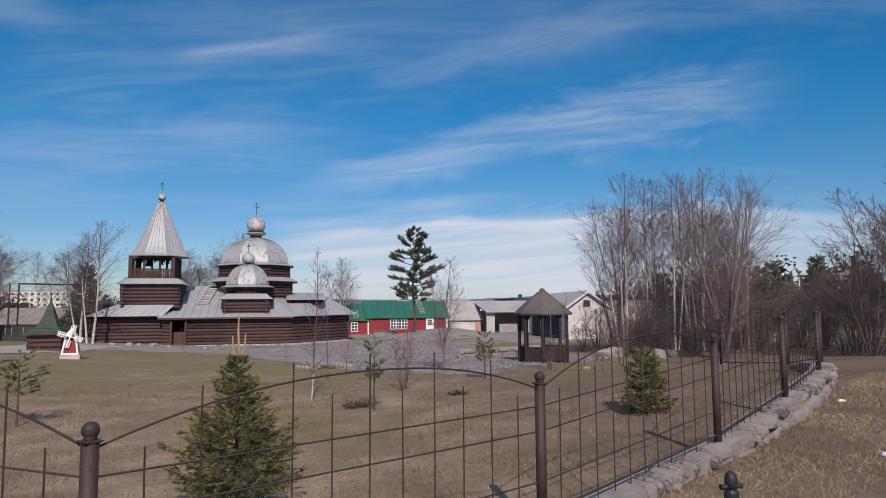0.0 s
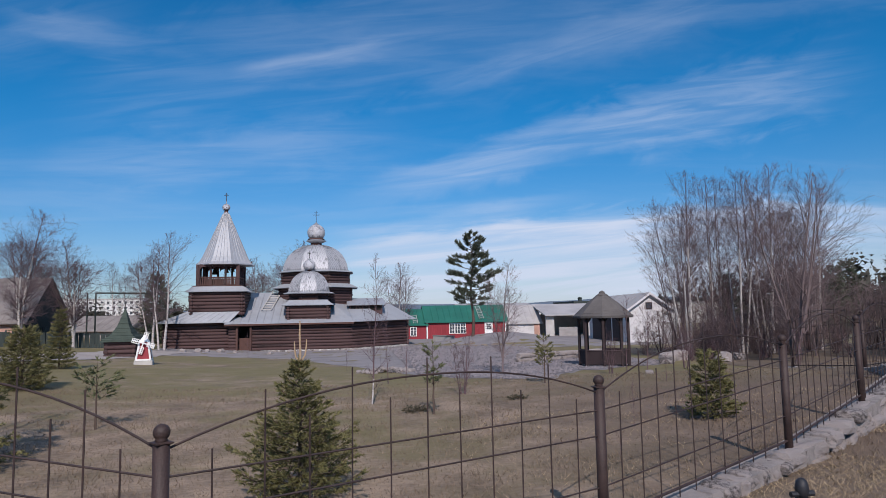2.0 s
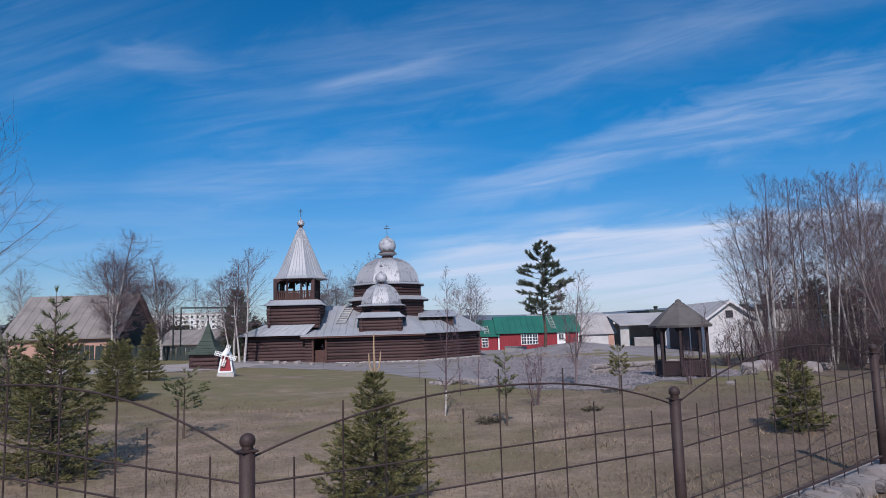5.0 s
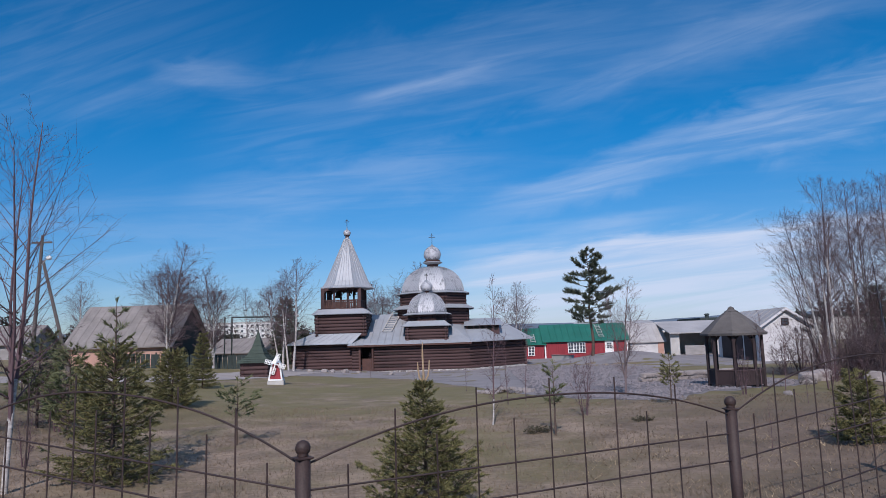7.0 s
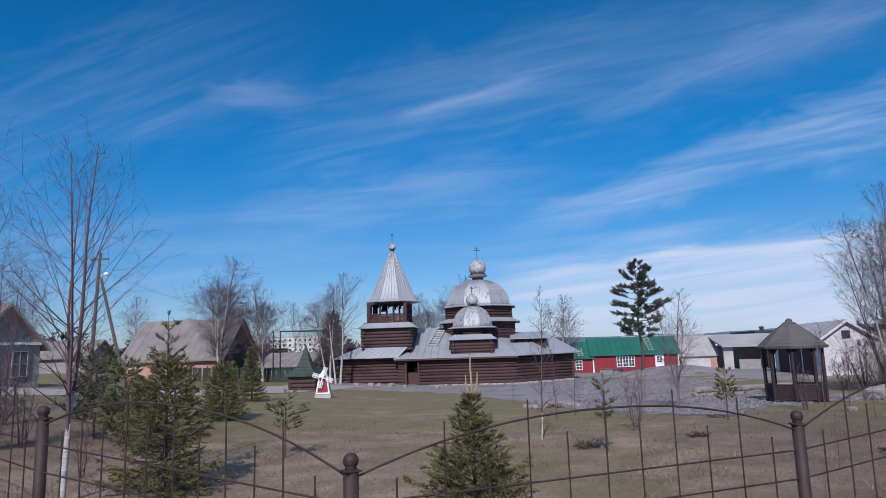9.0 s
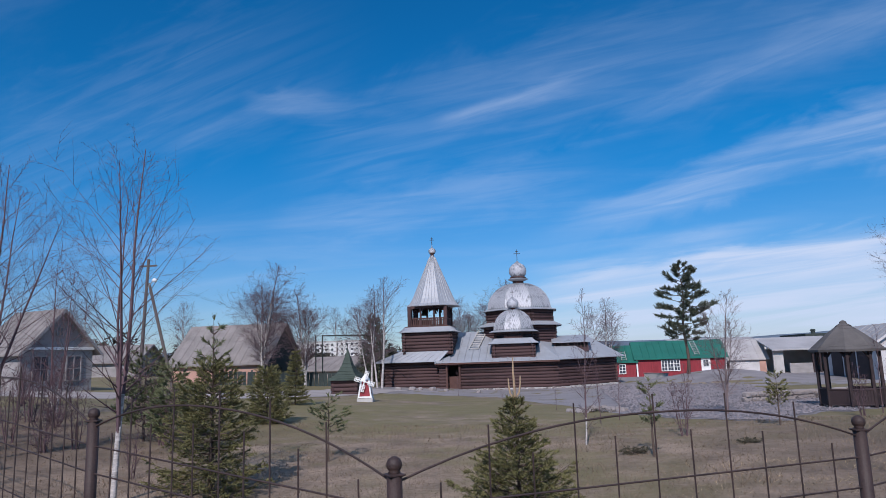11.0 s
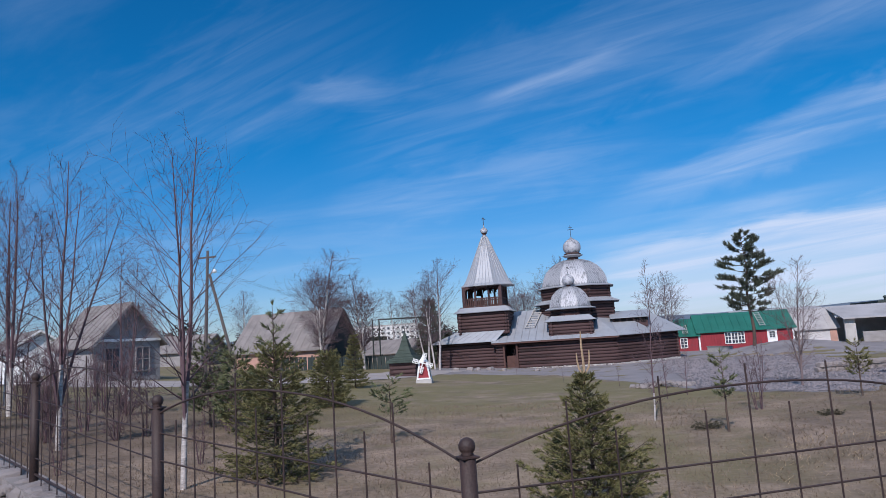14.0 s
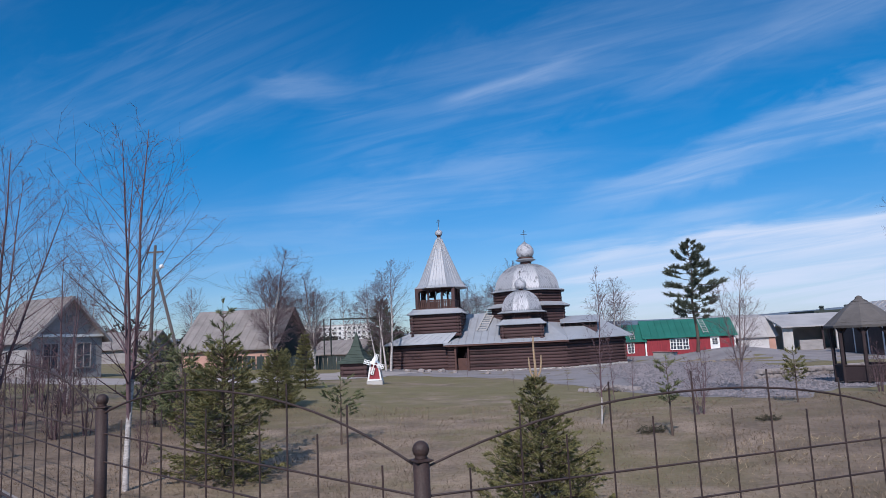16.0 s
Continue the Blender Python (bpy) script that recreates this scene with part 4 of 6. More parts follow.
footing = thing("stone_footing", "low rough footing of grey field stones under the fence", "stone wall", pose(0, 0, 0))
for a, b in zip(POSTS, POSTS[1:]):
    d = Vector((b[0] - a[0], b[1] - a[1], 0)).normalized()
    s = Vector((d.y, -d.x, 0)) * 0.17
    A, B = Vector((a[0], a[1], 0)), Vector((b[0], b[1], 0))
    ring4 = []
    for P, zt in ((A, a[2]), (B, b[2])):
        for off in (s, -s):
            for z in (-0.4, zt - 0.03):
                ring4.append(P + off + Vector((0, 0, z)))
    part("mortar_core", MB().add(ring4, [(0, 4, 5, 1), (1, 5, 7, 3), (3, 7, 6, 2)]), "mortar", footing)


def stone_mesh(seed):
    """A lumpy boulder of unit size."""
    rnd = random.Random(seed)
    bm = bmesh.new()
    bmesh.ops.create_icosphere(bm, subdivisions=2, radius=0.5)
    off = Vector((rnd.uniform(0, 50), rnd.uniform(0, 50), rnd.uniform(0, 50)))
    for v in bm.verts:
        c = v.co.copy()
        box = Vector([math.copysign(abs(t * 2) ** 0.55 / 2, t) for t in c])
        v.co = box * (1 + 0.28 * noise.noise(c * 2.2 + off))
    me = bpy.data.meshes.new("stone")
    bm.to_mesh(me)
    bm.free()
    me.materials.append(M["stone"])
    return me


STONES = [stone_mesh(i) for i in range(9)]
for a, b in zip(POSTS[1:-1], POSTS[2:]):
    A, B = Vector((a[0], a[1], 0)), Vector((b[0], b[1], 0))
    d = (B - A)
    L = d.length
    d.normalize()
    s = Vector((d.y, -d.x, 0))
    ang = math.degrees(math.atan2(d.y, d.x))
    u = 0.0
    while u < L:
        w = random.choice((0.16, 0.22, 0.28, 0.36, 0.5, 0.62)) * random.uniform(0.9, 1.1)
        zt = a[2] + (b[2] - a[2]) * (u + w / 2) / L
        P = A + d * (u + w / 2)
        m = pose(P.x + s.x * 0.05, P.y + s.y * 0.05, zt - 0.085 + random.uniform(-0.045, 0.02), random.uniform(-12, 12), random.uniform(-7, 7), ang + random.uniform(-14, 14)) @ Matrix.Diagonal((w * 1.08, random.uniform(0.24, 0.44), random.uniform(0.11, 0.20), 1))
        part("stone", random.choice(STONES), "stone", footing, at=m)
        for row in (1, 2, 3):
            zz = zt - 0.09 - 0.17 * row
            if zz < ground_z(P.x, P.y) - 0.08:
                break
            m = pose(P.x + s.x * 0.15 + d.x * 0.1 * row, P.y + s.y * 0.15 + d.y * 0.1 * row, zz, random.uniform(-8, 8), random.uniform(-8, 8), ang + random.uniform(-8, 8)) @ Matrix.Diagonal((w, 0.2, random.uniform(0.16, 0.21), 1))
            part("stone", random.choice(STONES), "stone", footing, at=m)
        u += w

for x, y, w in FOOT:
    part("footing_stone", random.choice(STONES), "stone", church, at=pose(x, y, 0.04, random.uniform(-20, 20), random.uniform(-20, 20), random.uniform(0, 90)) @ Matrix.Diagonal((w, 0.24, w * 0.6, 1)))

# ---- other buildings ----
def window(parent, x0, x1, z0, z1, y, bars=(1, 1), frame_mat="white", w=0.06):
    """A framed window in a wall that faces -y, with panes between glazing bars."""
    win = part("window", MB().box((x0, y - 0.02, z0), (x1, y + 0.02, z1)), "glass", parent)
    for a, b, c, d in ((x0 - w, x1 + w, z1, z1 + w), (x0 - w, x1 + w, z0 - w, z0), (x0 - w, x0, z0, z1), (x1, x1 + w, z0, z1)):
        part("window_frame", MB().box((a, y - 0.06, c), (b, y + 0.02, d)), frame_mat, win)
    for i in range(bars[0]):
        x = x0 + (x1 - x0) * (i + 1) / (bars[0] + 1)
        part("glazing_bar", MB().box((x - w * 0.35, y - 0.05, z0), (x + w * 0.35, y, z1)), frame_mat, win)
    for i in range(bars[1]):
        z = z0 + (z1 - z0) * (i + 1) / (bars[1] + 1)
        part("glazing_bar", MB().box((x0, y - 0.045, z - w * 0.35), (x1, y, z + w * 0.35)), frame_mat, win)
    return win


def gable_house(name, label, at, w, l, eave, ridge, wall_m, gable_m, roof_m, over=0.35, seams=0, ridge_along_y=True):
    """Gable end faces -y, ridge runs to +y; local base at z = 0."""
    h = thing(name, label, "house", at)
    t = 0.2
    part("wall", MB().box((-w / 2, 0, -0.6), (-w / 2 + t, l, eave)), wall_m, h)
    part("wall", MB().box((w / 2 - t, 0, -0.6), (w / 2, l, eave)), wall_m, h)
    part("wall", MB().box((-w / 2 + t, 0.002, -0.6), (w / 2 - t, t, eave)), wall_m, h)
    part("wall", MB().box((-w / 2 + t, l - t, -0.6), (w / 2 - t, l, eave)), wall_m, h)
    for y in (0.0, l - t):
        part("gable", MB().add([(-w / 2, y, eave), (w / 2, y, eave), (0, y, ridge), (-w / 2, y + t, eave), (w / 2, y + t, eave), (0, y + t, ridge)], [(0, 1, 2), (5, 4, 3), (0, 3, 4, 1), (1, 4, 5, 2), (2, 5, 3, 0)]), gable_m, h)
    k = (ridge - eave) / (w / 2)
    for s in (-1, 1):
        r = part("roof", MB().slab([(s * (w / 2 + over), -over, eave - k * over + 0.08), (s * (w / 2 + over), l + over, eave - k * over + 0.08), (0, l + over, ridge + 0.08), (0, -over, ridge + 0.08)][::s], 0.08), roof_m, h)
        for i in range(seams):
            y = -over + (l + 2 * over) * (i + 0.5) / seams
            part("roof_seam", MB().tube((s * (w / 2 + over), y, eave - k * over + 0.1), (0, y, ridge + 0.1), 0.02, n=4), roof_m, r)
        part("barge_board", MB().add([(s * (w / 2 + over), -over - 0.03, eave - k * over - 0.1), (0, -over - 0.03, ridge - 0.1), (0, -over - 0.03, ridge + 0.09), (s * (w / 2 + over), -over - 0.03, eave - k * over + 0.09)], [(0, 1, 2, 3)]), gable_m, h)
    return h


h1 = gable_house("village_house", "grey block house with pale gabled roof beside the road", pose(-24.8, 31.2, 0.72, 0, 0, 74.3), 3.9, 3.3, 2.15, 4.1, "greybrick", "greybrick", "slate", seams=9)
for x in (-0.95, 0.85):
    window(h1, x - 0.38, x + 0.38, 0.55, 1.75, -0.01, frame_mat="greybrick")
window(h1, -0.16, 0.16, 2.85, 3.2, -0.01, bars=(0, 0), frame_mat="greybrick")
part("cornice", MB().box((-1.95, -0.12, 2.1), (1.95, -0.02, 2.24)), "white", h1, "pale cornice board")

h2 = gable_house("village_house", "old house with pale slate roof and dark green gable", pose(-21.3, 52.0, 0.15, 0, 0, 90), 6.8, 7.6, 1.85, 4.75, "peach", "darkgable", "slate", seams=13)
part("gable_cladding", MB().box((-3.4, -0.06, 0.0), (3.4, -0.004, 1.86)), "darkgable", h2, "dark green boarded end wall")
window(h2, -0.9, -0.4, 0.35, 1.3, -0.07, frame_mat="darkgable")

# small roofs further off
for i, (x, y, z, w, l, e, r, turn, wm) in enumerate(((-18.6, 66, -0.3, 5, 6, 1.3, 2.5, 70, "greybrick"), (-38, 60, 0.5, 6, 8, 1.9, 3.4, 100, "greybrick"), (-45, 46, 0.9, 5, 7, 2.2, 3.8, 60, "white"))):
    gable_house("village_house", "small grey-roofed village house among bare trees", pose(x, y, z, 0, 0, turn), w, l, e, r, wm, wm, "slate", seams=8)

# red building with green roof
rb = thing("red_building", "long red boarded building with green sheet roof and white windows", "building", pose(0, 69, -0.75))


def row_house(parent, x0, x1, eave, ridge, depth, base=-0.4, over=0.25, wall="red", roof="greenroof"):
    w = part("wall", MB().box((x0, 0, base), (x1, depth, eave)), wall, parent)
    for x in (x0, x1 - 0.05):
        part("gable", MB().add([(x, 0, eave), (x, depth, eave), (x, depth / 2, ridge), (x + 0.05, 0, eave), (x + 0.05, depth, eave), (x + 0.05, depth / 2, ridge)], [(0, 2, 1), (3, 4, 5), (0, 3, 5, 2), (2, 5, 4, 1)]), wall, parent)
    k = (ridge - eave) / (depth / 2)
    front = [(x0 - over, -over, eave - k * over + 0.06), (x1 + over, -over, eave - k * over + 0.06), (x1 + over, depth / 2, ridge + 0.06), (x0 - over, depth / 2, ridge + 0.06)]
    back = [(x0 - over, depth / 2, ridge + 0.06), (x1 + over, depth / 2, ridge + 0.06), (x1 + over, depth + over, eave - k * over + 0.06), (x0 - over, depth + over, eave - k * over + 0.06)]
    r = part("roof", MB().slab(front, 0.06), roof, parent)
    part("roof", MB().slab(back, 0.06), roof, parent)
    n = int((x1 - x0) / 0.6)
    for i in range(1, n):
        x = x0 + (x1 - x0) * i / n
        part("roof_seam", MB().tube((x, -over, eave - k * over + 0.08), (x, depth / 2, ridge + 0.08), 0.02, n=4), roof, r)
    for i in range(int((x1 - x0) / 0.45)):
        x = x0 + 0.45 * (i + 0.5)
        part("batten", MB().box((x - 0.025, -0.02, base), (x + 0.025, -0.002, eave)), wall, w)
    return w


wl = row_house(rb, 5.2, 8.15, 1.62, 3.12, 4.5)
wm = row_house(rb, 8.25, 16.6, 1.86, 3.45, 5.0)
window(wl, 6.58, 7.13, 0.45, 1.28, -0.02, bars=(1, 2))
for i in range(3):
    window(wm, 10.62 + i * 0.58, 11.10 + i * 0.58, 0.62, 1.58, -0.02, bars=(1, 2))
dw = part("white_door", MB().box((14.3, -0.05, -0.1), (15.15, -0.01, 1.72)), "white", wm, "white door with a small paned window")
window(dw, 14.48, 14.95, 0.95, 1.5, -0.06, bars=(1, 2), w=0.04)
for x in (8.28, 16.55):
    part("corner_board", MB().box((x - 0.07, -0.05, -0.4), (x + 0.07, -0.01, 1.86)), "white", wm)
for x0, x1, z0, z1 in ((7.1, 7.3, 1.75, 3.05), (14.0, 14.2, 2.1, 3.4)):
    ldr = part("roof_ladder", MB().tube((x0 - 0.25, -0.2, z0), (x0 - 0.25, 2.3, z1), 0.03, n=5).tube((x0 + 0.2, -0.2, z0), (x0 + 0.2, 2.3, z1), 0.03, n=5), "cement", rb)
    for i in range(8):
        k = (i + 0.5) / 8
        part("rung", MB().tube((x0 - 0.25, -0.2 + 2.5 * k, z0 + (z1 - z0) * k), (x0 + 0.2, -0.2 + 2.5 * k, z0 + (z1 - z0) * k), 0.025, n=5), "cement", ldr)

# white sheds
s1 = thing("white_shed", "low whitewashed shed with pale sheet roof", "shed", pose(0, 70, -0.6))
row_house(s1, 17.1, 20.55, 1.42, 3.2, 4.5, wall="whitewash", roof="shedroof")
part("shed_door", MB().box((19.9, -0.06, -0.2), (20.5, -0.01, 1.3)), "peach", s1, "pale yellow boarded door")
s2 = thing("open_shed", "open-fronted white shed with pale roof", "shed", pose(0, 68, -0.5))
part("wall", MB().box((20.6, 4.5, -0.4), (33, 4.7, 2.1)), "cement", s2)
part("wall", MB().box((20.6, 0, -0.4), (21.5, 0.2, 2.1)), "cement", s2)
part("wall", MB().box((22.0, 0.0, -0.4), (24.0, 0.15, 0.75)), "greybrick", s2)
part("wall", MB().box((25.2, 0, -0.4), (33, 0.2, 2.1)), "cement", s2)
part("side_wall", MB().box((32.8, 0.2, -0.4), (33, 4.5, 2.1)), "cement", s2)
part("roof", MB().slab([(20.4, -0.5, 2.05), (33.2, -0.5, 2.05), (33.2, 5, 3.25), (20.4, 5, 3.25)], 0.1), "shedroof", s2)
for x in (24.1, 24.7):
    part("shed_post", MB().box((x - 0.07, 0, -0.4), (x + 0.07, 0.14, 2.05)), "gazwood", s2)
s3 = gable_house("white_shed", "white plastered shed with pale gabled roof behind the gazebo", pose(23.6, 50, -0.45, 0, 0, -5), 3.6, 11, 2.35, 3.6, "whitewash", "whitewash", "shedroof", over=0.3, seams=8)
# dark panels added on the side wall for its shaded openings
for y_ in (1.2, 4.2, 7.2):
    part("side_gate", MB().box((-1.84, y_, -0.5), (-1.795, y_ + 2.6, 2.0)), "gazwood", s3, "dark panel standing in for a shaded opening")
window(s3, -0.25, 0.15, 2.45, 2.85, -0.02, frame_mat="gazwood")
part("lean_to_door", MB().box((0.9, -0.08, -0.2), (2.1, -0.01, 1.35)), "greybrick", s3, "grey board leaning on the wall")
wh = thing("warehouse", "long grey warehouse with flat dark roof behind the sheds", "building", pose(0, 120, -0.6))
part("wall", MB().box((42, 0, -1), (75, 12, 4.0)), "cement", wh)
part("roof", MB().box((41.6, -0.4, 4.0), (75.4, 12.4, 4.4)), "darkgable", wh)
for i in range(10):
    part("roof_vent", MB().lathe([(0.35, 0), (0.35, 0.5), (0.5, 0.55), (0.3, 0.8)], 10, (44 + i * 1.3 + 3 * (i % 3), 3, 4.4)), "darkgable", wh)
wh2 = thing("warehouse", "low pale warehouse with sheet roof in the distance", "building", pose(0, 105, -0.6))
part("wall", MB().box((19, 0, -1), (31, 10, 3.0)), "whitewash", wh2)
part("roof", MB().slab([(18.5, -0.5, 3.0), (31.5, -0.5, 3.0), (31.5, 10.5, 4.2), (18.5, 10.5, 4.2)], 0.2), "shedroof", wh2)

# concrete ramp wall by the red building
ramp = thing("retaining_wall", "low grey concrete retaining wall beside the ramp", "wall", pose(8.9, 61.5, -0.6, 0, 0, -64))
part("wall_body", MB().box((-1.6, -0.12, -0.5), (1.6, 0.12, 0.42), bevel=0.03), "cement", ramp)
part("wall_top", MB().box((-1.65, -0.16, 0.42), (1.65, 0.16, 0.5), bevel=0.02), "mortar", ramp)

# distant flats
fl = thing("apartment_block", "white five-storey panel apartment block in the distance", "building", pose(-129, 400, -2))
part("wall", MB().box((-30, 0, 0), (15, 12, 15.5)), "flats", fl)
part("roof", MB().box((-30.4, -0.4, 15.5), (15.4, 12.4, 16.2)), "cement", fl)
wmesh = mesh_of("window", MB().box((-0.75, -0.08, -0.7), (0.75, -0.01, 0.7)), "glass")
fmesh = mesh_of("window_frame", MB().box((-0.9, -0.05, -0.86), (0.9, -0.005, 0.86)), "white")
bmesh_balc = mesh_of("balcony", MB().box((-1.3, -0.9, -1.3), (1.3, 0, -0.2)), "cement")
for fz in range(5):
    for i in range(14):
        w_ = part("window", wmesh, "glass", fl, at=pose(-28 + i * 3.1, -0.02, 1.9 + fz * 3.0))
        part("window_frame", fmesh, "white", w_)
        if i % 3 == 1:
            part("balcony", bmesh_balc, "cement", fl, at=pose(-28 + i * 3.1, 0, 1.9 + fz * 3.0))

# well house
wx, wy = -11.6, 38.0
well = thing("well_house", "small log well house with steep green shingled roof", "well house", pose(wx, wy, -0.2))
for a, b in (((-0.66, -0.66), (0.66, -0.66)), ((0.66, -0.66), (0.66, 0.66)), ((-0.66, -0.66), (-0.66, 0.66)), ((-0.66, 0.66), (0.66, 0.66))):
    log_wall(well, a, b, 0.05, 0.96, over=0.12)
part("plinth", MB().box((-0.84, -0.84, -0.3), (0.84, 0.84, 0.06), bevel=0.02), "cement", well)
q2 = math.sqrt(2)
part("roof", MB().lathe([(0.92 * q2, 0.90), (0.92 * q2, 0.96), (0.52 * q2, 1.26), (0.28 * q2, 1.75), (0.11 * q2, 2.32), (0.03, 2.66)], 4, (0, 0, 0), math.pi / 4), "mossroof", well, "steep green shingled tent roof")
part("finial", MB().tube((0, 0, 2.6), (0, 0, 2.9), 0.02, n=6), "gazwood", well)
for zc in (1.0, 1.1, 1.22, 1.4, 1.6, 1.85, 2.1):
    ww = 0.92 - (zc - 0.96) * 1.333 if zc < 1.26 else (0.52 - (zc - 1.26) * 0.49 if zc < 1.75 else 0.28 - (zc - 1.75) * 0.298)
    part("shingle_course", MB().lathe([((ww + 0.006) * q2, zc), ((ww + 0.018) * q2, zc + 0.008), ((ww - 0.02) * q2, zc + 0.07)], 4, (0, 0, 0), math.pi / 4, caps=False), "mossroof", well)

# garden windmill
mill = thing("garden_windmill", "small white and red ornamental windmill on a stone block", "windmill", pose(-8.27, 29.75, -0.06, 0, 0, 8))
part("base_block", MB().box((-0.36, -0.3, -0.2), (0.36, 0.3, 0.2), bevel=0.03), "cement", mill, "pale stone base block")
part("body", MB().lathe([(0.40, 0.2), (0.22, 0.98)], 4, (0, 0, 0), math.pi / 4), "red", mill, "red tapered body")
for s in (-1, 1):
    part("corner_trim", MB().tube((s * 0.285, -0.285, 0.2), (s * 0.16, -0.16, 0.98), 0.04, n=6), "white", mill)
    part("corner_trim", MB().tube((s * 0.285, 0.285, 0.2), (s * 0.16, 0.16, 0.98), 0.04, n=6), "white", mill)
part("sill_band", MB().box((-0.31, -0.31, 0.2), (0.31, 0.31, 0.27)), "white", mill)
part("cap", MB().lathe([(0.27, 0.96), (0.25, 1.0), (0.02, 1.26)], 4, (0, 0, 0), math.pi / 4), "white", mill, "white pointed cap")
hub = part("sail_hub", MB().tube((0, -0.36, 0.92), (0, -0.16, 0.92), 0.05, n=10), "white", mill)
for i in range(4):
    m = Matrix.Translation((0, -0.33, 0.92)) @ Matrix.Rotation(radians(18 + 90 * i), 4, "Y")
    sail = part("sail", MB().box((-0.022, -0.015, 0.03), (0.022, 0.015, 0.46)), "white", hub, at=m)
    sl = MB().box((0.075, -0.012, 0.16), (0.097, 0.012, 0.46)).box((-0.097, -0.012, 0.16), (-0.075, 0.012, 0.46))
    for j in range(5):
        z = 0.16 + j * 0.069
        sl.box((-0.097, -0.01, z), (0.097, 0.01, z + 0.024))
    part("sail_lattice", sl, "white", hub, at=m)

# gazebo
gx0, gy0, gz0 = 9.03, 22.7, -0.16
gz = thing("gazebo", "eight-sided dark wooden gazebo with shingled roof", "gazebo", pose(gx0, gy0, gz0))
GR = 0.84
part("floor_deck", MB().lathe([(GR + 0.1, -0.15), (GR + 0.1, 0.08)], 8, (0, 0, 0), math.pi / 8), "gazwood", gz)
g8 = ring((0, 0), GR, 8)
for i, (x, y) in enumerate(g8):
    part("gazebo_post", MB().box((x - 0.045, y - 0.045, 0.05), (x + 0.045, y + 0.045, 1.86), bevel=0.01), "gazwood", gz)
    x2, y2 = g8[(i + 1) % 8]
    if i != 1:
        part("rail", MB().tube((x, y, 0.62), (x2, y2, 0.62), 0.035, n=6), "gazwood", gz)
        part("rail", MB().tube((x, y, 0.18), (x2, y2, 0.18), 0.03, n=6), "gazwood", gz)
        for j in range(1, 8):
            s = j / 8
            bx, by = x + (x2 - x) * s, y + (y2 - y) * s
            part("slat", MB().box((bx - 0.045, by - 0.02, 0.16), (bx + 0.045, by + 0.02, 0.62), turn=math.atan2(y2 - y, x2 - x)), "gazwood", gz)
    for q_ in (x2 - x, y2 - y), (g8[i - 1][0] - x, g8[i - 1][1] - y):
        part("knee_brace", MB().tube((x, y, 1.52), (x + q_[0] * 0.34, y + q_[1] * 0.34, 1.80), 0.028, n=6), "gazwood", gz)
    part("top_beam", MB().tube((x, y, 1.82), (x2, y2, 1.82), 0.06, n=6), "gazwood", gz)
part("roof", MB().lathe([(1.03, 1.74), (1.05, 1.80), (0.55, 2.26), (0.11, 2.60), (0.09, 2.66), (0.02, 2.70)], 8, (0, 0, 0), math.pi / 8), "gazroof", gz, "grey-brown shingled roof")
for k in range(9):
    r, z = 1.04 - k * 0.103, 1.81 + k * 0.089
    part("shingle_course", MB().lathe([(r + 0.002, z), (r + 0.008, z + 0.006), (r - 0.07, z + 0.055)], 8, (0, 0, 0), math.pi / 8, caps=False), "gazroof", gz)
part("bench", MB().box((-0.5, 0.4, 0.4), (0.5, 0.66, 0.45), bevel=0.01), "gazwood", gz)

# street pole with a strut and lamp
px_, py_ = -25.9, 40.0
pz = ground_z(px_, py_)
sp = thing("street_pole", "grey wooden street pole with a slanting strut and lamp", "street pole", pose(px_, py_, pz))
part("pole", MB().tube((-0.1, 0, -0.4), (0.25, 0, 8.2), 0.13, 0.09, n=10), "pole", sp)
part("strut", MB().tube((2.5, -0.3, -0.4), (0.35, 0, 6.6), 0.11, 0.09, n=10), "pole", sp)
part("lamp_arm", MB().tube((0.2, 0, 6.3), (0.75, -0.2, 6.75), 0.03, n=6), "zinc", sp)
part("lamp_head", MB().lathe([(0.04, 0), (0.14, 0.04), (0.17, 0.14), (0.10, 0.24), (0.02, 0.28)], 12, (0.85, -0.22, 6.62)), "white", sp, "pale lamp head", smooth=True)
part("insulator_bar", MB().box((-0.4, -0.05, 7.7), (0.85, 0.05, 7.8)), "pole", sp)
sp2 = thing("street_lamp", "thin grey lamp post beside the church tower", "street lamp", pose(-15.6, 60, ground_z(-15.6, 60)))
part("pole", MB().tube((0, 0, -0.3), (0.05, 0, 4.9), 0.08, 0.06, n=8), "pole", sp2)
part("lamp_arm", MB().tube((0.05, 0, 3.7), (0.75, -0.1, 4.15), 0.035, n=6), "white", sp2)
part("lamp_head", MB().lathe([(0.03, 0), (0.13, 0.05), (0.1, 0.18), (0.02, 0.22)], 10, (0.85, -0.1, 4.08)), "white", sp2)
part("brace", MB().tube((0, 0, 0.4), (-1.3, -0.2, 3.4), 0.06, n=6), "pole", sp2)
# pipe portal beyond the lawn
pp = thing("pipe_portal", "dark heating pipe portal over the village lane", "pipe", pose(-16.4, 55, -0.2))
for a, b in (((-3.2, 0, -0.4), (-3.2, 0, 4.2)), ((-2.6, 0, -0.4), (-2.6, 0, 4.2)), ((2.6, 0, -0.4), (2.6, 0, 4.1)), ((-2.6, 0, 4.15), (2.6, 0, 4.05))):
    part("pipe", MB().tube(a, b, 0.06, n=8), "darkgable", pp)

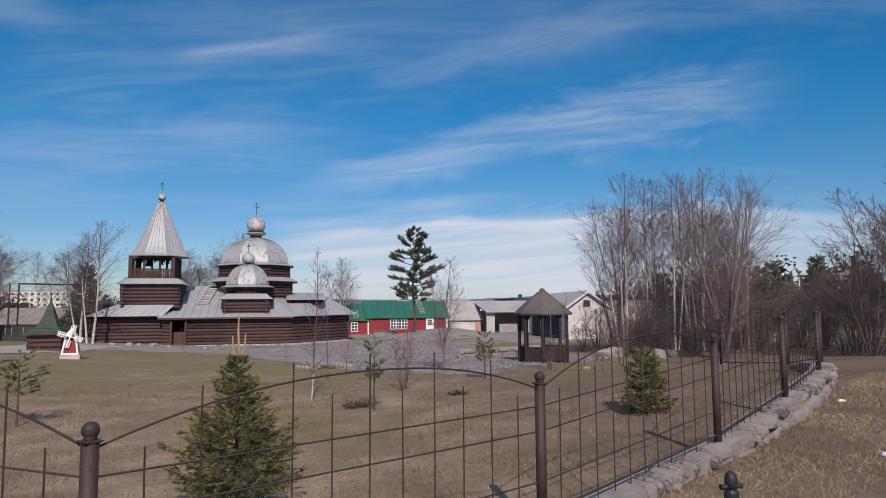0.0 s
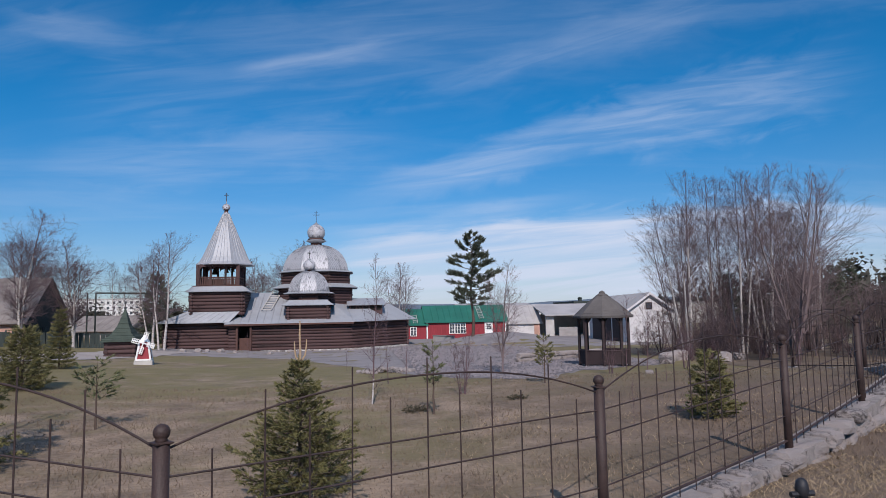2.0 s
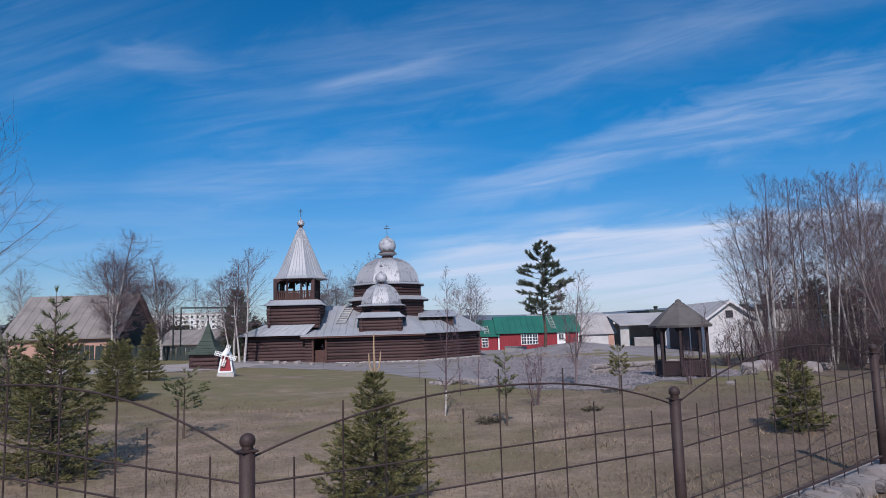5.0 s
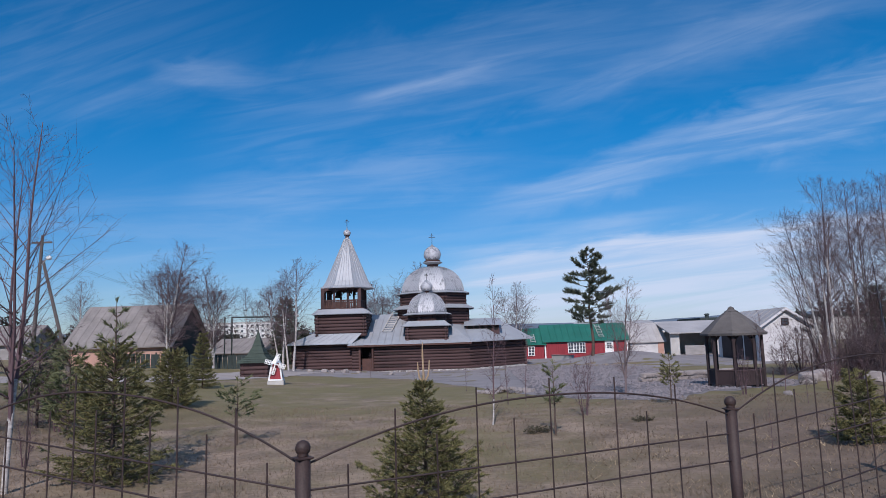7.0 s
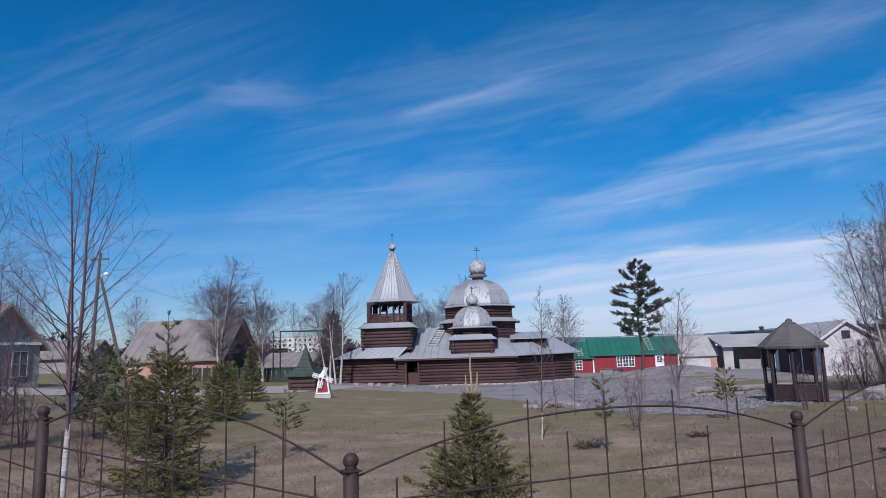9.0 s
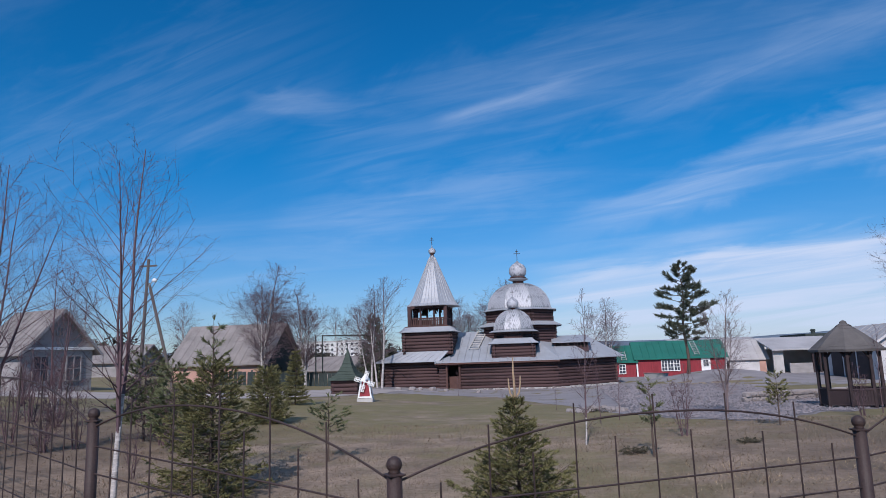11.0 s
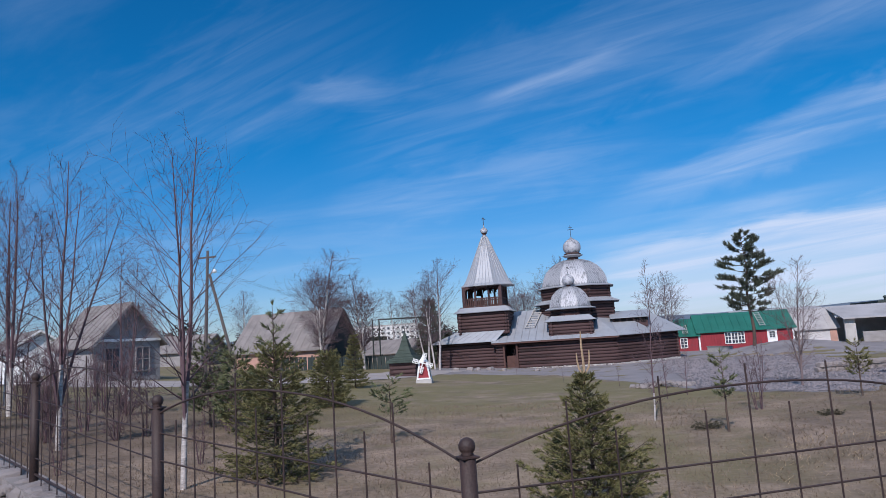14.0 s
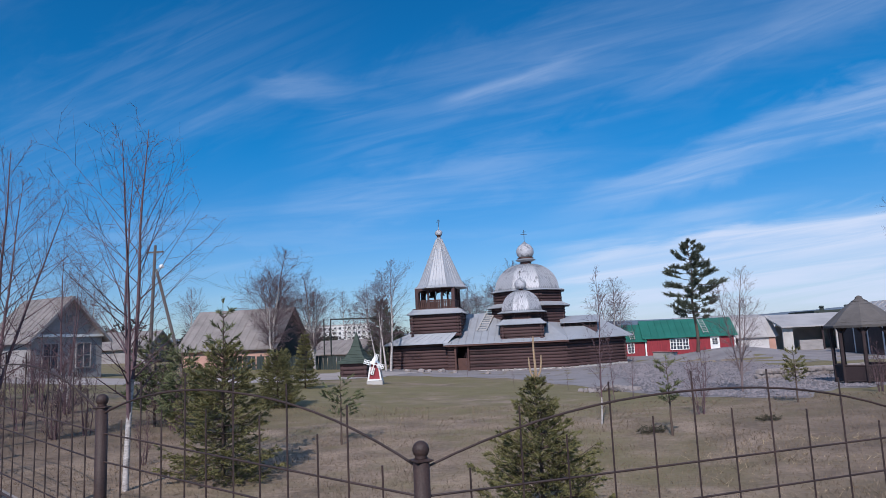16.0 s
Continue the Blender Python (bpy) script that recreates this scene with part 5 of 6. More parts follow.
# wire between poles
for za, zb in ((7.75, 6.0), (7.75, 6.4)):
    w_ = MB()
    a, b = Vector((px_ + 0.3 - (za - zb), py_, pz + za)), Vector((-15.6, 60, 4.4))
    pts = [a.lerp(b, i / 12) - Vector((0, 0, 1.1 * 4 * (i / 12) * (1 - i / 12))) for i in range(13)]
    w_.chain(pts, [0.007] * 13, 4)
    tagged(part("overhead_wire", w_, "darkgable"), "thin dark overhead wire between street poles", "wire")

# low board fences along the far lane
def board_fence(a, b, h, m, label):
    A, B = Vector((*a, 0)), Vector((*b, 0))
    L = (B - A).length
    f = thing("board_fence", label, "fence", pose(0, 0, 0))
    d = (B - A).normalized()
    n = int(L / 0.32)
    me = mesh_of("board", MB().box((-0.14, -0.012, -0.15), (0.14, 0.012, h), bevel=0.006), m)
    ang = math.degrees(math.atan2(d.y, d.x))
    for i in range(n):
        p = A + d * (i + 0.5) * L / n
        part("board", me, m, f, at=pose(p.x, p.y, ground_z(p.x, p.y) + random.uniform(-0.04, 0.04), 0, random.uniform(-2, 2), ang))
    for i in range(int(L / 2.6) + 1):
        p = A + d * min(L, i * 2.6)
        part("fence_post", MB().box((-0.05, 0.02, -0.3), (0.05, 0.12, h + 0.1)), m, f, at=pose(p.x, p.y, ground_z(p.x, p.y), 0, 0, ang))


board_fence((-24, 46), (-13.5, 50), 1.0, "darkgable", "dark weathered board fence beside the lane")
board_fence((-36, 27), (-27, 27.5), 1.25, "white", "white board fence in front of the village house")

# boulders and edging stones
for x, y, s in ((13.4, 22.5, 0.7), (14.6, 23.6, 0.6), (12.0, 23.9, 0.7), (12.7, 24.6, 0.8), (11.6, 23.2, 0.45), (8.2, 17.4, 0.22), (11.3, 22.6, 0.5), (-9.6, 46.5, 0.45), (-9.0, 46.2, 0.4), (-8.2, 46.6, 0.5), (-7.2, 46.3, 0.35), (-10.6, 46.6, 0.4), (-4.9, 45.5, 0.3), (-13.0, 41.0, 0.4), (-12.2, 41.6, 0.35)):
    b = new("boulder", random.choice(STONES))
    b.matrix_basis = pose(x, y, ground_z(x, y) + s * 0.18, random.uniform(-10, 10), random.uniform(-10, 10), random.uniform(0, 360)) @ Matrix.Diagonal((s, s * 0.8, s * 0.62, 1))
    tagged(b, "grey lichen-spotted boulder on the grass edge", "boulder", "boulders round the yard")
low = thing("dry_stone_wall", "low dark dry stone wall beside the gazebo", "stone wall", pose(0, 0, 0))
for i in range(34):
    s = i / 33
    x, y = 6.9 + 5.2 * s, 26.5 + 3.5 * s
    for row in range(2):
        part("stone", random.choice(STONES), "stone", low, at=pose(x + 0.08 * row, y, ground_z(x, y) + 0.09 + 0.17 * row, 0, 0, random.uniform(0, 40)) @ Matrix.Diagonal((0.26, 0.3, 0.2, 1)))
pile = thing("stone_pile", "small flat pile of pale stones beside the lawn", "stones", pose(1.4, 22.6, ground_z(1.4, 22.6)))
for i in range(60):
    a, r = random.uniform(0, 6.3), random.random() ** 0.5
    s = random.uniform(0.09, 0.2)
    part("stone", random.choice(STONES), "stone", pile, at=pose(1.0 * r * math.cos(a), 0.6 * r * math.sin(a), 0.03 + 0.12 * (1 - r), random.uniform(0, 40), 0, random.uniform(0, 360)) @ Matrix.Diagonal((s, s, s * 0.7, 1)))

# iron bollard in front of the fence
bo = thing("bollard", "short dark iron bollard with a ball top in the grass", "bollard", pose(2.86, 3.86, ground_z(2.86, 3.86)) @ Matrix.Scale(0.90, 4))
part("bollard_post", MB().lathe([(0.035, -0.2), (0.035, 0.62)], 14), "iron", bo, smooth=True)
part("collar", MB().lathe([(0.045, 0.60), (0.052, 0.62), (0.052, 0.66), (0.04, 0.68)], 14), "iron", bo)
part("ball", MB().lathe([(0.03, 0.67), (0.042, 0.71), (0.046, 0.74), (0.037, 0.785), (0.015, 0.805)], 14), "iron", bo, smooth=True)
part("handle", MB().tube((-0.085, 0, 0.70), (0.085, 0, 0.70), 0.02, n=8), "iron", bo)

# ---- plants ----
def bare_mesh(seed, h, r0, prim=34, sec=8, ter=6, rmin=0.005, angle=0.75, start=0.22, reach=0.34, stems=1, fork=0.0, lean=0.06, white=1.0, droop=0.0, peak=0.35, bend=0.10):
    """Stems and twigs of a leafless tree, branching four times: two builders' worth of meshes."""
    rnd = random.Random(seed)
    trunks, twigs = [], MB()

    def turn(d, a, roll):
        """d tipped by the angle a to the side that roll names."""
        s = d.cross(Vector((0.21, 0.13, 0.97))) if abs(d.z) < 0.9 else d.cross(Vector((1, 0, 0)))
        s.normalize()
        side = s * math.cos(roll) + d.cross(s) * math.sin(roll)
        return (d * math.cos(a) + side * math.sin(a)).normalized()

    def grow(p, d, length, r, segs, bend, rise):
        pts = [(p.copy(), r)]
        for i in range(segs):
            d = (d + Vector((rnd.uniform(-bend, bend), rnd.uniform(-bend, bend), rnd.uniform(-bend, bend) + rise))).normalized()
            p = p + d * (length / segs)
            pts.append((p.copy(), max(rmin * 0.6, r * (1 - 0.88 * (i + 1) / segs))))
        return pts

    def along(pts, s):
        k = min(int(s * (len(pts) - 1)), len(pts) - 2)
        f = s * (len(pts) - 1) - k
        return pts[k][0].lerp(pts[k + 1][0], f), pts[k][1] + (pts[k + 1][1] - pts[k][1]) * f, (pts[k + 1][0] - pts[k][0]).normalized()

    def spike(p, d, length, r):
        """A twig: a three-sided cone."""
        s = d.cross(Vector((0.3, 0.8, 0.5))).normalized() * r
        t = d.cross(s).normalized() * r
        o = len(twigs.v)
        twigs.v += [tuple(p + s), tuple(p - s * 0.5 + t * 0.87), tuple(p - s * 0.5 - t * 0.87), tuple(p + d * length)]
        twigs.f += [(o, o + 1, o + 3), (o + 1, o + 2, o + 3), (o + 2, o, o + 3)]

    first = None
    for st in range(stems):
        a0 = 2.4 * st + rnd.uniform(-0.5, 0.5)
        sh = h * (1 if st == 0 else rnd.uniform(0.68, 0.97))
        out = Vector((math.cos(a0), math.sin(a0), 0))
        d = (Vector((0, 0, 1)) + out * (lean * rnd.uniform(0.5, 1.0) if st == 0 else lean * rnd.uniform(1.6, 3.0))).normalized()
        if first and fork:
            p, rr, _ = along(first, fork * rnd.uniform(0.7, 1.3))
            sh = sh - p.z
            pts = grow(p, d, sh, rr * 0.8, 9, 0.045, 0.035)
        else:
            pts = grow(out * (0.0 if stems == 1 or fork else rnd.uniform(0.01, 0.035) * h) - Vector((0, 0, 0.1)), d, sh, r0 * (1 if st == 0 else 0.78), 10, 0.045, 0.03)
        first = first or pts
        cut = max(2, round(len(pts) * white))
        if st and fork and white < 0.5:
            cut = 0
        else:
            trunks.append(MB())
            trunks[-1].chain([q for q, _ in pts[:cut + 1]], [w for _, w in pts[:cut + 1]], 7)
        if cut < len(pts) - 1:
            twigs.chain([q for q, _ in pts[cut:]], [w for _, w in pts[cut:]], 5)
        roll = rnd.uniform(0, 6.3)
        low = start if not (fork and st) else start * 0.5
        for i in range(prim):
            s = low + (0.985 - low) * (i + rnd.random()) / prim
            p, rr, td = along(pts, s)
            roll += 2.4 + rnd.uniform(-0.5, 0.5)
            u = (s - low) / (1 - low)
            form = (0.45 + 0.55 * u / peak) if u < peak else (1 - ((u - peak) / (1 - peak)) ** 1.5 * 0.84)
            L = h * reach * form * rnd.uniform(0.6, 1.1)
            a = angle * rnd.uniform(0.7, 1.25) * (1.15 - 0.45 * u)
            b = grow(p, turn(td, a, roll), L, max(rmin * 1.3, rr * 0.42), 4, bend, 0.045 - droop * 0.5)
            twigs.chain([q for q, _ in b], [w for _, w in b], 4)
            side = rnd.uniform(0, 6.3)
            for j in range(sec):
                s2 = 0.16 + 0.84 * (j + rnd.random()) / sec
                p2, r2, d2 = along(b, s2)
                side += math.pi + rnd.uniform(-0.7, 0.7)
                L2 = L * 0.52 * (1.12 - 0.72 * s2) * rnd.uniform(0.6, 1.15)
                c = grow(p2, turn(d2, rnd.uniform(0.45, 0.95), side), L2, max(rmin, r2 * 0.6), 2, 0.14, 0.05 - droop)
                twigs.chain([q for q, _ in c], [w for _, w in c], 3)
                for k in range(ter):
                    p3, r3, d3 = along(c, 0.12 + 0.88 * (k + rnd.random()) / ter)
                    d3 = turn(d3, rnd.uniform(0.35, 0.9), rnd.uniform(0, 6.3))
                    d3.z -= droop * 1.4
                    spike(p3, d3.normalized(), L2 * rnd.uniform(0.35, 0.75) + rmin * 12, max(rmin * 0.75, r3 * 0.6))
    return trunks, twigs


def bare_tree(name, label, seed, x, y, h, r0, bark="birch", twig="twig", category="tree", group="", z=None, **kw):
    t = thing(name, label, category, pose(x, y, ground_z(x, y) if z is None else z), group)
    a, b = bare_mesh(seed, h, r0, **kw)
    for stem in a:
        part("trunk" if len(a) == 1 else "stem", stem, bark, t, smooth=True)
    part("crown", b, twig, t)
    return t


def again(t, x, y, turn, s=1.0):
    return copy_thing(t, pose(x, y, ground_z(x, y), 0, 0, turn) @ Matrix.Scale(s, 4))


def tuft(mb, p, d, size, n, rnd, wide=0.22, spread=0.8):
    """Needles: thin blades fanned round d from p."""
    for i in range(n):
        v = (d + Vector((rnd.uniform(-spread, spread), rnd.uniform(-spread, spread), rnd.uniform(-spread, spread)))).normalized()
        s = v.cross(Vector((rnd.uniform(-1, 1), rnd.uniform(-1, 1), rnd.uniform(-1, 1)))).normalized() * size * wide * 0.5
        L = size * rnd.uniform(0.7, 1.15)
        q = p + d * size * rnd.uniform(-0.2, 0.4)
        mb.add([q - s, q + s, q + v * L], [(0, 1, 2)])


def conifer_mesh(seed, h, radius, whorls, per, shoots, needle, nn, skirt_at=0.06, top=0.97, power=0.85, droop=0.25, gaps=0.0, belly=0.0):
    rnd = random.Random(seed)
    trunk, crown, limbs = MB(), MB(), MB()
    r0 = h * 0.014 + 0.006
    p = Vector((0, 0, -0.05))
    for i in range(8):
        q = Vector((rnd.uniform(-0.004, 0.004) * h, rnd.uniform(-0.004, 0.004) * h, h * (i + 1) / 8))
        trunk.tube(p, q, r0 * (1 - i / 8.6), r0 * (1 - (i + 1) / 8.6), 7, caps=False)
        p = q
    for w in range(whorls):
        s = skirt_at + (top - skirt_at) * (w + rnd.uniform(-0.2, 0.2)) / whorls
        z = h * s
        taper = (1 - s) ** power
        if belly:
            taper = ((1 - s) / (1 - belly)) ** power if s > belly else 0.55 + 0.45 * (s - skirt_at) / (belly - skirt_at)
        R = radius * taper * rnd.uniform(0.85, 1.12) + radius * 0.035
        for k in range(per):
            if rnd.random() < gaps:
                continue
            a = 2 * math.pi * (k + rnd.uniform(-0.35, 0.35)) / per + w * 1.3
            L = R * rnd.uniform(0.7, 1.12)
            rise = 0.22 + 0.75 * s ** 3 - droop * (1 - s)
            d = Vector((math.cos(a), math.sin(a), rise)).normalized()
            tip = Vector((0, 0, z)) + d * L + Vector((0, 0, 0.12 * L))
            mid = Vector((0, 0, z)) + d * L * 0.55 - Vector((0, 0, 0.05 * L))
            limbs.tube((0, 0, z), mid, r0 * 0.28, r0 * 0.18, 4, caps=False).tube(mid, tip, r0 * 0.18, r0 * 0.07, 4, caps=False)
            m = max(2, round(shoots * L / radius))
            for j in range(m):
                u = 0.15 + 0.85 * (j + rnd.random()) / m
                c = (Vector((0, 0, z)).lerp(mid, u / 0.55) if u < 0.55 else mid.lerp(tip, (u - 0.55) / 0.45))
                side = d.cross((0, 0, 1)).normalized() * rnd.choice((-1, 1))
                sd = (d * 0.8 + side * rnd.uniform(0.3, 1.0) + Vector((0, 0, rnd.uniform(-0.25, 0.35)))).normalized()
                sl = L * 0.30 * (1.2 - u) + needle * 1.2
                end = c + sd * sl
                limbs.tube(c, end, r0 * 0.07, r0 * 0.04, 3, caps=False)
                for g in range(3):
                    tuft(crown, c.lerp(end, (g + 0.7) / 3), sd, needle, nn, rnd)
            tuft(crown, tip, d, needle, nn, rnd)
    tuft(crown, Vector((0, 0, h)), Vector((0, 0, 1)), needle, nn * 2, rnd)
    return trunk, limbs, crown


def conifer(name, label, seed, x, y, h, radius, mat_n="spruce", category="tree", group="", z=None, bark="bark", **kw):
    t = thing(name, label, category, pose(x, y, ground_z(x, y) if z is None else z, 0, 0, seed * 37), group)
    a, l, c = conifer_mesh(seed, h, radius, **kw)
    part("trunk", a, bark, t, smooth=True)
    tagged(part("bough", l, bark, t), kind="stuff")
    part("crown", c, mat_n, t)
    return t


# young spruce behind the fence, with a bare leader
sp0 = conifer("young_spruce", "young olive-green spruce with a bare tan leader", 3, -0.36, 6.85, 1.40, 0.74, whorls=20, per=8, shoots=15, needle=0.045, nn=11, skirt_at=0.04, power=1.12, droop=-0.06, gaps=0.16)
part("leader", MB().chain([(0, 0, 1.22), (0.004, 0, 1.45), (-0.003, 0, 1.62), (0, 0, 1.76)], [0.013, 0.012, 0.010, 0.006], 6).chain([(0, 0, 1.34), (0.05, 0.0, 1.42), (0.062, 0, 1.50), (0.066, 0, 1.58)], [0.008, 0.010, 0.009, 0.006], 5).chain([(0, 0, 1.34), (-0.042, 0.01, 1.41), (-0.052, 0.01, 1.48), (-0.055, 0.01, 1.56)], [0.008, 0.010, 0.009, 0.006], 5).chain([(0, 0, 1.32), (0.01, -0.045, 1.38), (0.012, -0.055, 1.50)], [0.008, 0.009, 0.005], 5), "tan", sp0, "bare tan leading shoots", at=pose(0, 0, 0, 0, 0, -111))
# tall young pine and spruce at the left part of the lawn
conifer("young_spruce", "tall open young spruce beside the birches", 8, -4.70, 9.0, 1.76, 0.74, whorls=18, per=8, shoots=13, needle=0.06, nn=8, skirt_at=0.03, power=0.50, droop=0.25, gaps=0.15)
yp = conifer("young_pine", "slender young pine with tufted shoots", 12, -4.95, 9.5, 2.42, 0.42, "pine", whorls=8, per=4, shoots=4, needle=0.09, nn=7, skirt_at=0.35, power=0.6, droop=-0.6, gaps=0.25)
s1_ = conifer("young_spruce", "dense round young spruce on the lawn", 5, -7.75, 17.9, 1.50, 0.68, whorls=15, per=10, shoots=10, needle=0.075, nn=6, skirt_at=0.03, power=0.55, droop=0.1)
conifer("young_spruce", "slim young spruce near the lane", 6, -9.9, 25.5, 2.15, 0.46, whorls=15, per=9, shoots=9, needle=0.08, nn=6, skirt_at=0.03, power=0.7, droop=0.1)
conifer("young_spruce", "small open spruce behind the fence", 9, 5.55, 9.6, 1.0, 0.37, whorls=12, per=8, shoots=9, needle=0.06, nn=8, skirt_at=0.05, power=0.5, droop=0.1, gaps=0.2)
conifer("young_pine", "sparse young pine with crooked limbs on the lawn", 21, -4.05, 12.1, 1.15, 0.42, "pine", whorls=5, per=4, shoots=5, needle=0.085, nn=8, skirt_at=0.42, power=0.3, droop=-0.2, gaps=0.6)
conifer("young_pine", "sparse young pine on a thin bare stem", 22, 1.66, 12.3, 1.28, 0.26, "pine", whorls=6, per=4, shoots=4, needle=0.075, nn=7, skirt_at=0.42, power=0.35, droop=-0.5, gaps=0.35)
conifer("young_pine", "young yellow-green pine beside the gravel", 23, 4.95, 16.3, 1.15, 0.32, "spruce", whorls=6, per=4, shoots=5, needle=0.08, nn=7, skirt_at=0.35, power=0.4, droop=-0.4, gaps=0.25)
conifer("young_pine", "bushy young pine beside the birches", 24, -8.6, 13.5, 1.9, 0.75, "pine", whorls=9, per=6, shoots=7, needle=0.1, nn=8, skirt_at=0.15, power=0.4, droop=-0.2, gaps=0.2)
conifer("young_pine", "bushy young pine near the road", 25, -7.2, 12.2, 1.7, 0.5, "pine", whorls=8, per=6, shoots=6, needle=0.1, nn=8, skirt_at=0.2, power=0.4, droop=-0.2, gaps=0.2)
# flat dark needle tufts added where small pines' shadows darken the lawn
low_tuft = conifer("juniper", "low flat dark tuft standing in for a shadow on the dry lawn", 91, 1.36, 12.7, 0.05, 0.26, "juniper", "shrub", "junipers on the lawn", whorls=3, per=6, shoots=9, needle=0.035, nn=6, skirt_at=0.2, power=0.3, droop=0.2, gaps=0.3)
for x, y, r_, s_ in ((3.54, 13.55, 100, 0.8),):
    again(low_tuft, x, y, r_, s_)

# the large pine by the red building
def pine_tree(label, seed, x, y, h, radius, boughs=58, low=0.30):
    """A grown pine: bare lower trunk, crooked boughs and clumps of needles at their ends."""
    rnd = random.Random(seed)
    t = thing("pine_tree", label, "tree", pose(x, y, ground_z(x, y)))
    spine = [Vector((0.010 * h * math.sin(i * 0.9), 0.008 * h * math.cos(i * 1.3), h * i / 12 - 0.1)) for i in range(13)]
    part("trunk", MB().chain(spine, [h * 0.016 * (1 - i / 12.8) for i in range(13)], 8), "bark", t, smooth=True)
    crown = MB()
    for b in range(boughs):
        s = low + (0.985 - low) * (b + rnd.random()) / boughs
        u = (s - low) / (1 - low)
        k = min(int(s * 12), 11)
        p = spine[k].lerp(spine[k + 1], s * 12 - k)
        a = b * 2.4 + rnd.uniform(-0.5, 0.5)
        L = radius * (0.62 + 1.1 * u if u < 0.33 else (1 - ((u - 0.33) / 0.67) ** 1.7 * 0.86)) * rnd.choice((0.55, 0.8, 0.95, 1.05, 1.15))
        tilt = -0.12 + 0.75 * u ** 2 + rnd.uniform(-0.15, 0.2)
        pts = [p]
        for i in range(5):
            tilt += rnd.uniform(-0.05, 0.17)
            a += rnd.uniform(-0.2, 0.2)
            pts.append(pts[-1] + Vector((math.cos(a) * math.cos(tilt), math.sin(a) * math.cos(tilt), math.sin(tilt))) * L / 5)
        part("bough", MB().chain(pts, [h * 0.0042 * (1 - i / 5.6) for i in range(6)], 4), "bark", t)
        for j in range(max(8, round(26 * L / radius))):
            v = 0.30 + 0.70 * rnd.random() ** 0.7
            m = min(int(v * 5), 4)
            q = pts[m].lerp(pts[m + 1], v * 5 - m)
            d = (pts[m + 1] - pts[m]).normalized()
            d = (d + Vector((rnd.uniform(-0.9, 0.9), rnd.uniform(-0.9, 0.9), rnd.uniform(-0.1, 0.8)))).normalized()
            end = q + d * L * rnd.uniform(0.10, 0.26)
            crown.tube(q, end, 0.014, 0.008, 3, caps=False)
            for c in range(3):
                tuft(crown, q.lerp(end, 0.35 + 0.33 * c), d, 0.24, 13, rnd, 0.13, 1.0)
    tuft(crown, spine[-1], Vector((0, 0, 1)), 0.25, 20, rnd, 0.1, 0.8)
    part("crown", crown, "darkspruce", t)
    return t


pine_tree("tall dark green pine with layered open crown", 77, 10.6, 56, 8.75, 2.1)
dk = conifer("spruce_tree", "dark spruce beside the bell tower", 31, -15.3, 58, 5.6, 1.35, "darkspruce", whorls=20, per=8, shoots=9, needle=0.24, nn=6, skirt_at=0.05, power=0.6, droop=0.3, gaps=0.12)

# birches
bare_tree("birch", "young bare birch with white foot and forked reddish stems", 41, -5.6, 8.2, 4.9, 0.042, twig="maroontwig", prim=20, sec=5, ter=3, rmin=0.0024, start=0.20, reach=0.38, angle=0.84, stems=3, fork=0.17, white=0.3, lean=0.06, bend=0.07)
bare_tree("birch", "bare young birch with several stems behind the fence", 42, -9.7, 10.5, 5.3, 0.048, twig="maroontwig", prim=18, sec=6, ter=4, rmin=0.0028, start=0.2, reach=0.38, angle=0.88, stems=4, fork=0.15, white=0.3, lean=0.10, bend=0.07)
b43 = bare_tree("birch", "bare birch with fine reddish twigs near the road", 43, -15.3, 14.8, 6.6, 0.06, twig="maroontwig", prim=21, sec=7, ter=5, rmin=0.0038, start=0.2, reach=0.34, angle=0.88, stems=3, white=0.2, lean=0.07)
again(b43, -17.8, 17.0, 120, 1.0)
again(b43, -14.2, 17.8, 200, 0.7)
bare_tree("birch", "thin bare birch sapling with pale stem", 44, 0.60, 14.0, 3.1, 0.020, twig="maroontwig", prim=26, sec=5, ter=3, rmin=0.003, start=0.12, reach=0.26, angle=0.72, white=0.2, lean=0.07)
sap = bare_tree("birch_sapling", "thin bare birch sapling beside the stones", 45, 1.2, 18.4, 1.9, 0.012, "maroontwig", "maroontwig", prim=14, sec=3, ter=2, rmin=0.003, start=0.2, reach=0.26, angle=0.6)
again(sap, 1.75, 19.2, 80, 1.1)
again(sap, 8.5, 19.6, 30, 1.25)
again(sap, 9.3, 19.9, 130, 1.05)
again(sap, 0.1, 24.0, 10, 0.5)
again(sap, -5.5, 40.0, 10, 0.8)
for i, (x, y, k) in enumerate(((2.75, 6.9, 0.32), (3.15, 7.4, 0.26), (4.3, 9.6, 0.4), (6.6, 12.2, 0.5), (-1.9, 26.5, 0.4), (7.4, 14.8, 0.6))):
    again(sap, x, y, 40 + i * 67, k)
shr = bare_tree("bare_shrub", "purplish bare shrub on the lawn edge", 46, 2.68, 15.0, 1.55, 0.014, "maroontwig", "maroontwig", "shrub", prim=10, sec=4, ter=3, rmin=0.003, start=0.12, reach=0.24, angle=0.6, stems=5, lean=0.06)
bare_tree("bare_tree", "small leafless tree with spreading pale twigs by the gravel", 47, 4.8, 20.3, 3.5, 0.035, "graytwig", "graytwig", prim=22, sec=6, ter=4, rmin=0.0034, start=0.15, reach=0.34, angle=0.75, stems=3, fork=0.12, lean=0.08)
for i, (x, y, s) in enumerate(((-6.4, 9.8, 0.6), (-10.9, 12.5, 1.2), (7.6, 18.6, 0.9), (10.4, 19.6, 1.0), (13.4, 18.5, 1.0))):
    again(shr, x, y, i * 50, s)
